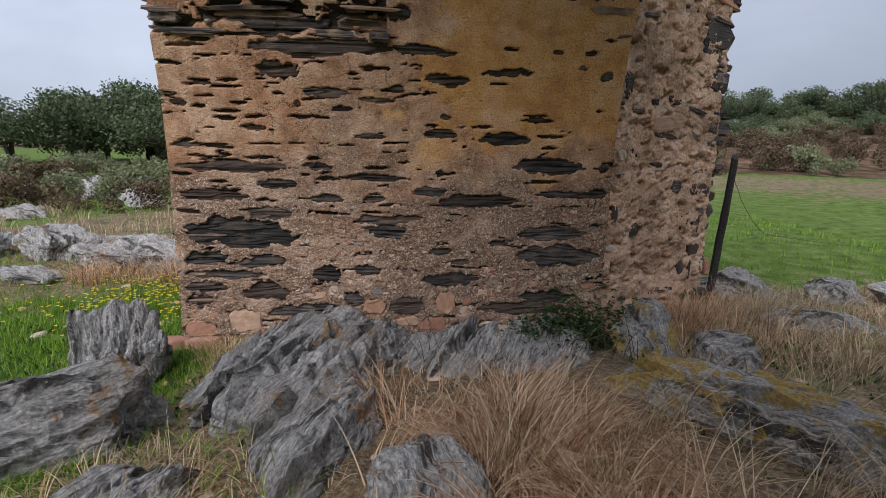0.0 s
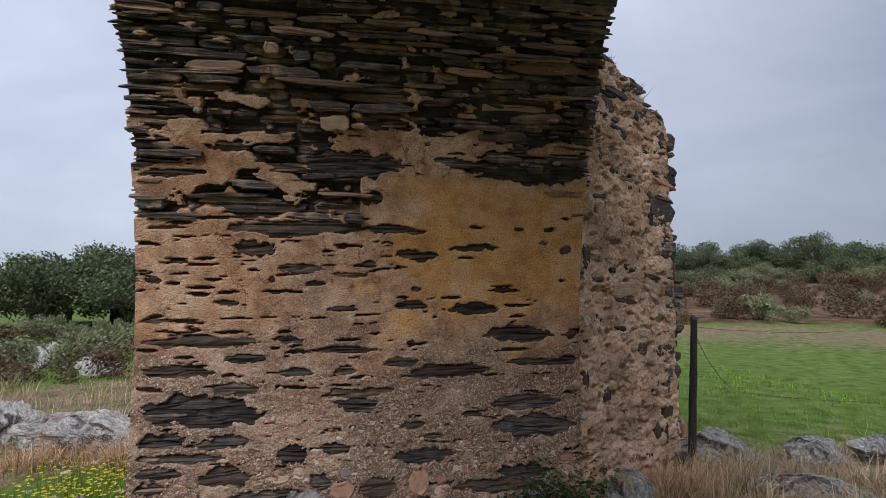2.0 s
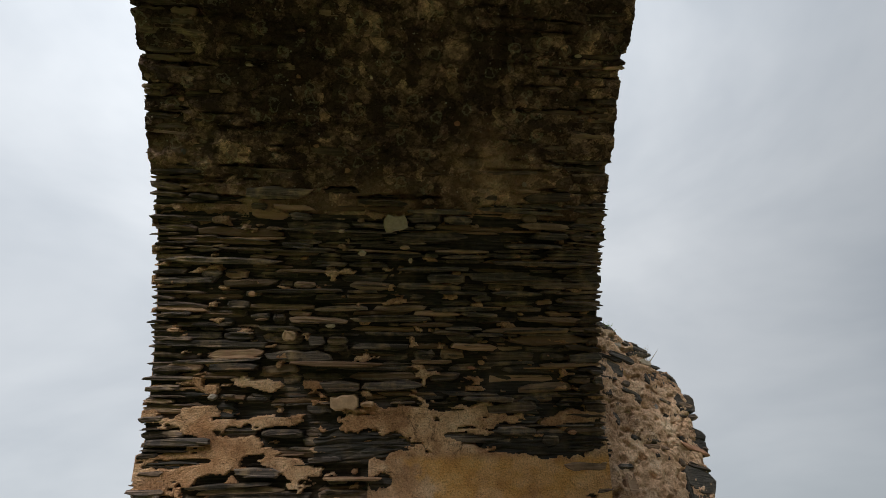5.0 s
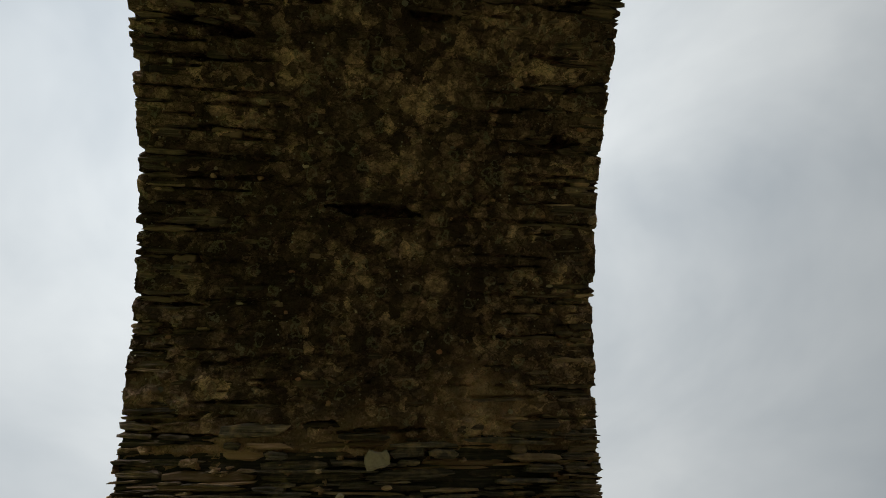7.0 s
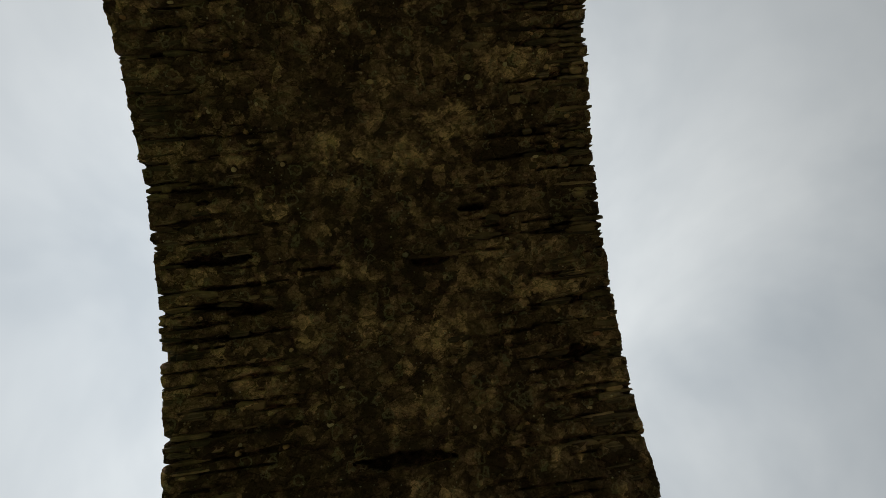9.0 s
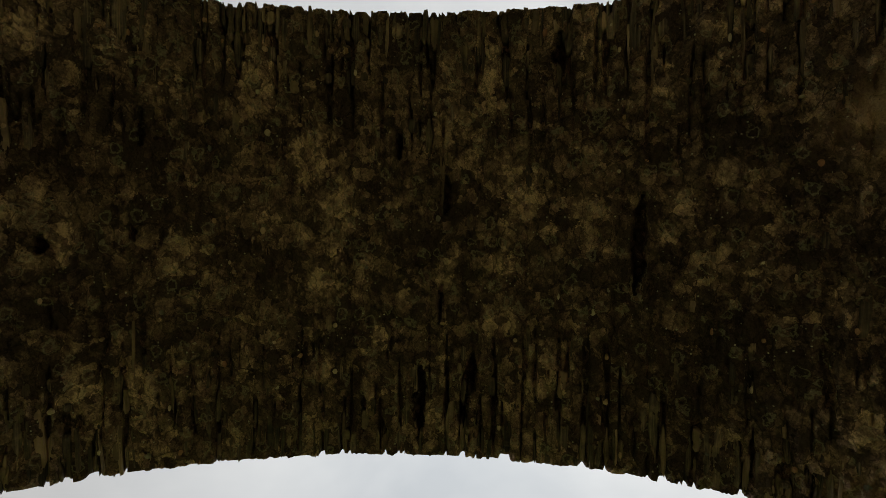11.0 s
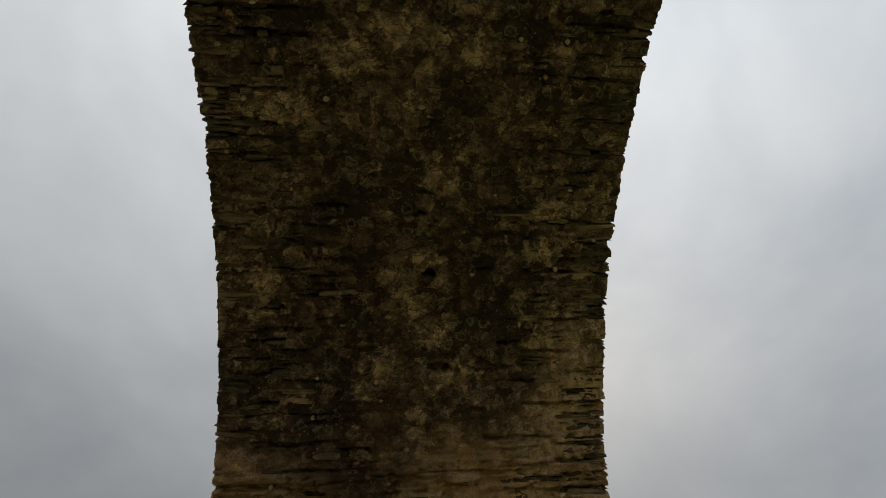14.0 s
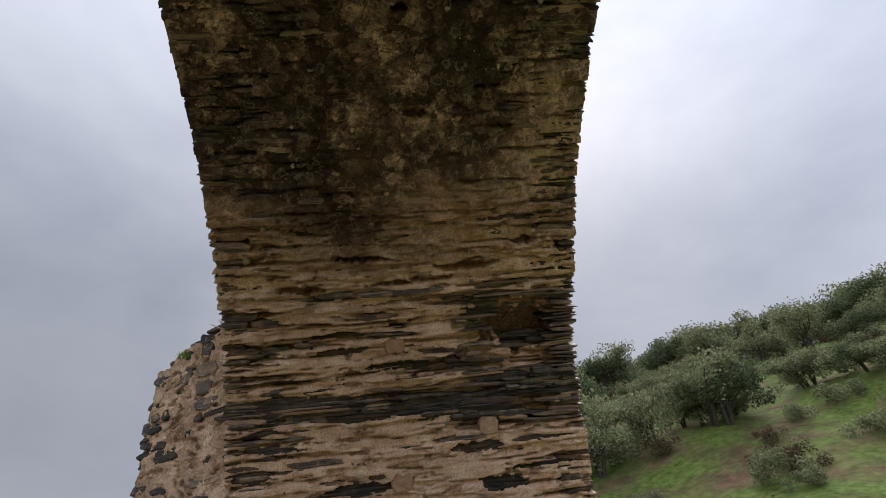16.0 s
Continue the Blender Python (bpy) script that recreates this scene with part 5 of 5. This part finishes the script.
dry.make("dry_grass", M_DRY, "rust-brown dry bunch grass before the pier")
pale.make("straw_grass", M_PALEDRY, "pale straw-coloured dry grass among the rocks")
green.make("green_turf", M_GREEN, "short bright green winter turf")
weeds.make("weeds", M_IVY, "low broad-leaved green weeds among the rocks", "weeds")

flowers, stalks = Blades(), Blades()
for i in range(420):
    x, y = rng.gauss(-2.45, 0.38), rng.gauss(6.15, 0.42)
    h = rng.uniform(0.08, 0.2)
    stalks.blade(x, y, land(x, y), h, 0.008, rng.uniform(0, 6.28), 0.3, rng, 2, 1.5)
    for k in range(4):
        flowers.blade(x, y, land(x, y) + h * 0.98, 0.022, 0.02, k * 1.57 + rng.uniform(-0.3, 0.3), 0.6, rng, 2, 0.4)
flowers.make("yellow_flowers", M_FLOWER, "small yellow wild flowers in the turf", "flowers")
stalks.make("flower_stalks", M_GREEN, "green stalks of small wild flowers", "flowers")

# bramble at the pier's foot: stems and leaves
bramble = tagged(new("bramble_bush"), "dark green bramble growing against the pier's foot", "bush")
leaf, stem = Blades(), Blades()
for i in range(1500):
    x = rng.triangular(0.85, 2.05, 1.45)
    y = 4.98 - abs(rng.gauss(0, 0.16))
    z = land(x, y) + abs(rng.gauss(0.05, 0.17)) * (1.1 if x > 1.1 else 0.7)
    leaf.blade(x, y, z, rng.uniform(0.03, 0.06), rng.uniform(0.025, 0.045), rng.uniform(0, 6.28), rng.uniform(0.2, 1.2), rng, 3, rng.uniform(-0.3, 0.7))
for i in range(90):
    x, y = rng.uniform(0.2, 2.1), rng.uniform(4.4, 4.95)
    stem.blade(x, y, land(x, y), rng.uniform(0.3, 0.8), 0.007, rng.uniform(0, 6.28), rng.uniform(1.2, 2.6), rng, 7, rng.uniform(0.9, 1.5))
mesh_object("foliage", leaf.v, leaf.f, M_IVY, parent=bramble)
mesh_object("stem", stem.v, stem.f, M_WIRE, parent=bramble)


# ---- fence: one post and its barbed wire ----
def tube(name, points, radius, material, parent=None):
    cu = bpy.data.curves.new(name, "CURVE")
    cu.dimensions = "3D"
    cu.bevel_depth, cu.bevel_resolution = radius, 1
    sp = cu.splines.new("POLY")
    sp.points.add(len(points) - 1)
    for q, p in zip(sp.points, points):
        q.co = (*p, 1)
    cu.materials.append(material)
    me = bpy.data.meshes.new_from_object(bpy.data.objects.new("tmp", cu))
    ob = new(name, me)
    if parent is not None:
        ob.parent = parent
    return ob


fence = tagged(new("wire_fence"), "leaning dark slate fence post with slack rusty barbed wire", "fence")
bm = bmesh.new()
for i in range(13):
    z = -0.2 + 1.70 * i / 12
    for j in range(7):
        a = j * 2 * math.pi / 7
        r = 0.042 * (1 - 0.25 * i / 12) * (1 + 0.25 * noise.noise((j * 1.7, i * 0.6, 2)))
        bm.verts.new((3.40 + 0.10 * (z / 1.5) + r * math.cos(a), 6.02 + 1.2 * r * math.sin(a), z + (0.03 * math.sin(a) if i == 12 else 0)))
bm.verts.ensure_lookup_table()
for i in range(12):
    for j in range(7):
        k = (j + 1) % 7
        bm.faces.new([bm.verts[i * 7 + j], bm.verts[i * 7 + k], bm.verts[i * 7 + 7 + k], bm.verts[i * 7 + 7 + j]])
bm.faces.new([bm.verts[12 * 7 + j] for j in range(7)])
me = bpy.data.meshes.new("post")
bm.to_mesh(me)
bm.free()
me.materials.append(M_POST)
post = new("post", me)
post.parent = fence


def strand(a, b, sag, seed):
    r = random.Random(seed)
    pts = []
    for i in range(25):
        t = i / 24
        p = Vector(a).lerp(Vector(b), t)
        p.z -= sag * 4 * t * (1 - t)
        pts.append(p + Vector((r.uniform(-1, 1), r.uniform(-1, 1), r.uniform(-1, 1))) * 0.006)
    w = tube("barbed_wire", pts, 0.0028, M_WIRE, fence)
    barbs = Heap()
    for i in range(60):
        t = (i + 0.5) / 60
        p = pts[int(t * 24)].lerp(pts[min(24, int(t * 24) + 1)], t * 24 % 1)
        d = Vector((r.uniform(-1, 1), r.uniform(-1, 1), r.uniform(-1, 1))).normalized() * 0.016
        q = d.orthogonal().normalized() * 0.0022
        barbs.add(([tuple(p - d), tuple(p + q), tuple(p + d), tuple(p - q)], [(0, 1, 2, 3)], [(0, 0, 0)] * 4))
    tagged(mesh_object("barb", barbs.v, barbs.f, M_WIRE, parent=w), kind="stuff")


strand((3.50, 6.02, 1.40), (9.5, 8.6, 1.28), 0.10, 1)
strand((3.48, 6.02, 1.36), (4.35, 6.55, 0.62), 0.10, 2)
strand((4.35, 6.55, 0.62), (8.5, 7.2, 0.35), 0.12, 3)
strand((3.46, 6.02, 0.95), (3.42, 5.98, 0.35), 0.0, 4)


# ---- trees and heath ----
def oak(name, height, spread, seed, leaves, leaf_size, material, label, lobes=11, stems=2):
    """A holm oak: forked trunk, limbs, and a crown of many small leaves in uneven lobes."""
    r = random.Random(seed)
    thing = tagged(new(name), label, "tree")
    centres = []
    for i in range(lobes):
        a, q = r.uniform(0, 6.28), spread * 0.5 * math.sqrt(r.uniform(0.05, 1))
        centres.append((Vector((q * math.sin(a), q * math.cos(a), height * r.uniform(0.24, 0.86) - 0.10 * q)), height * r.uniform(0.13, 0.25)))
    heap = Heap()

    def limb(a, b, ra, rb, heap):
        d = (b - a).normalized()
        o = d.orthogonal().normalized()
        p = d.cross(o)
        v = []
        for i in range(4):
            t = i / 3
            c = a.lerp(b, t) + (o * r.uniform(-1, 1) + p * r.uniform(-1, 1)) * 0.06 * (b - a).length * (0 < i < 3)
            rad = ra + (rb - ra) * t
            v += [tuple(c + (o * math.cos(k * 1.0472) + p * math.sin(k * 1.0472)) * rad) for k in range(6)]
        f = [(i * 6 + k, i * 6 + (k + 1) % 6, i * 6 + 6 + (k + 1) % 6, i * 6 + 6 + k) for i in range(3) for k in range(6)]
        heap.add((v, f, [(0, 0, 0)] * len(v)))

    forks = []
    for i in range(stems):
        base = Vector((r.uniform(-0.15, 0.15), r.uniform(-0.15, 0.15), -0.3))
        fork = Vector((r.uniform(-0.5, 0.5), r.uniform(-0.5, 0.5), height * r.uniform(0.24, 0.34)))
        one = Heap()
        limb(base, fork, 0.045 * height / stems + 0.06, 0.024 * height, one)
        mesh_object("trunk", one.v, one.f, M_BARK, parent=thing)
        forks.append(fork)
    for c, q in centres:
        limb(r.choice(forks), c, 0.016 * height, 0.006 * height, heap)
    tagged(mesh_object("branchwork", heap.v, heap.f, M_BARK, parent=thing), kind="stuff")
    v, f = [], []
    for i in range(leaves):
        c, q = r.choice(centres)
        d = Vector((r.gauss(0, 1), r.gauss(0, 1), r.gauss(0, 1))).normalized()
        rad = q * (r.random() ** 0.4) * (1 + 0.35 * noise.noise(d * 2.5 + c))
        p = c + Vector((d.x * rad * 1.25, d.y * rad * 1.25, d.z * rad * 0.85))
        n = Vector((r.gauss(0, 1), r.gauss(0, 1), r.gauss(0.5, 1))).normalized()
        o = n.orthogonal().normalized()
        s = leaf_size * r.uniform(0.5, 1.3)
        e = n.cross(o)
        k = len(v)
        v += [tuple(p - o * s), tuple(p + e * s * 0.55 + n * s * 0.2), tuple(p + o * s), tuple(p - e * s * 0.55)]
        f.append((k, k + 1, k + 2, k + 3))
    mesh_object("crown", v, f, material, smooth=False, parent=thing)
    return thing


def shrub(name, height, seed, leaves, material, label):
    """A low rounded bush: uneven clumps of small leaves on short twigs."""
    r = random.Random(seed)
    thing = tagged(new(name), label, "shrub")
    clumps = [(Vector((r.gauss(0, 0.38) * height, r.gauss(0, 0.38) * height, height * r.uniform(0.2, 0.72))), height * r.uniform(0.2, 0.36)) for i in range(9)]
    v, f = [], []
    for i in range(leaves):
        c, q = r.choice(clumps)
        d = Vector((r.gauss(0, 1), r.gauss(0, 1), r.gauss(0, 1))).normalized()
        p = c + d * q * r.random() ** 0.4
        p.z = max(p.z, 0.0)
        n = (d + Vector((r.gauss(0, 0.7), r.gauss(0, 0.7), r.gauss(0.3, 0.7)))).normalized()
        o = n.orthogonal().normalized()
        e, s = n.cross(o), height * r.uniform(0.025, 0.06)
        k = len(v)
        v += [tuple(p - o * s), tuple(p + e * s * 0.5), tuple(p + o * s), tuple(p - e * s * 0.5)]
        f.append((k, k + 1, k + 2, k + 3))
    mesh_object("foliage", v, f, material, smooth=False, parent=thing)
    return thing


oaks = [oak("holm_oak", 6.0, 5.6, 1, 5200, 0.13, M_OAK, "dark green evergreen oak on the meadow's edge", 20),
        oak("holm_oak", 5.0, 5.4, 2, 4200, 0.13, M_OAK, "dark green evergreen oak on the meadow's edge", 17, 3),
        oak("holm_oak", 4.4, 4.6, 3, 3800, 0.12, M_OLIVE, "grey-green evergreen oak on the grassy hillside", 15, 3),
        oak("holm_oak", 5.4, 5.2, 4, 3400, 0.14, M_OLIVE, "thin grey-green evergreen oak on the grassy hillside", 13, 2)]
shrubs = [shrub("heath_shrub", 1.0, 5, 1700, M_HEATH, "brown heath shrub on the slope"),
          shrub("heath_shrub", 1.2, 6, 1900, M_OLIVE, "grey-green rockrose shrub on the slope")]
used = set()


def plant(kinds, bearing, dist, rng, group, scale=1.0, sink=0.05):
    """Stand a copy at a bearing and distance from the arch."""
    x, y = dist * math.sin(radians(bearing)), dist * math.cos(radians(bearing))
    src = rng.choice(kinds)
    k = scale * rng.uniform(0.8, 1.2)
    m = pose(x, y, land(x, y) - sink, 0, 0, rng.uniform(0, 360)) @ Matrix.Diagonal((k, k, k * rng.uniform(0.9, 1.1), 1))
    if src not in used:
        used.add(src)
        src.matrix_world = m
        return tagged(src, group=group)
    ob = copy_thing(src, m)
    ob.matrix_basis = m
    return tagged(ob, group=group)


rng = random.Random(77)
for i in range(15):  # grove beyond the meadow
    plant(oaks[:2], rng.uniform(-37, -19), rng.uniform(36, 52), rng, "grove beyond the meadow", 0.95)
for i in range(46):
    plant(oaks[:2], rng.uniform(-80, 20), rng.uniform(75, 130), rng, "far grove", 1.0)
for i in range(60):  # on the heath ridge
    plant(oaks[:2], 24 + 46 * (i + rng.random()) / 60, rng.uniform(98, 122), rng, "oaks on the heath ridge", 1.05)
for i in range(45):  # a lower closed row under the ridge oaks
    plant(oaks[:2], 24 + 46 * (i + rng.random()) / 45, rng.uniform(84, 98), rng, "oaks on the heath ridge", 0.75, 1.1)
for i in range(180):
    plant(shrubs[:1] if rng.random() < 0.78 else shrubs[1:], rng.uniform(22, 64), rng.uniform(38, 92), rng, "heath shrubs", rng.uniform(0.9, 2.2))
for i in range(6):
    plant(oaks[2:], rng.uniform(34, 60), rng.uniform(60, 90), rng, "oaks on the heath", 0.7)
for i in range(34):  # scrub in the meadow before the grove
    plant(shrubs, rng.uniform(-37, -19), rng.uniform(13, 34), rng, "meadow scrub", rng.uniform(0.5, 1.0))
plant(oaks[2:3], -153.8, 33, rng, "oaks on the hillside", 0.95)
plant(oaks[2:3], -159.5, 31, rng, "oaks on the hillside", 0.9)
plant(oaks[2:], -161.5, 36, rng, "oaks on the hillside", 0.95)
plant(oaks[2:3], -130.5, 30, rng, "oaks on the hillside", 0.75)
for i in range(64):  # the steep hill: a closed row along its crest, fewer below
    plant(oaks[1:], 186 + 66 * (i + rng.random()) / 64, rng.uniform(58, 80), rng, "oaks on the hillside", 0.95)
for i in range(62):
    plant(oaks[1:], rng.uniform(188, 245), rng.uniform(32, 62), rng, "oaks on the hillside", rng.uniform(0.35, 0.85))
for i in range(84):
    plant(shrubs, rng.uniform(184, 240), rng.uniform(20, 60), rng, "shrubs on the hillside", rng.uniform(0.7, 1.5))
for i in range(12):
    plant(oaks[:2], rng.uniform(120, 168), rng.uniform(36, 50), rng, "oaks beyond the far pier", 1.1)
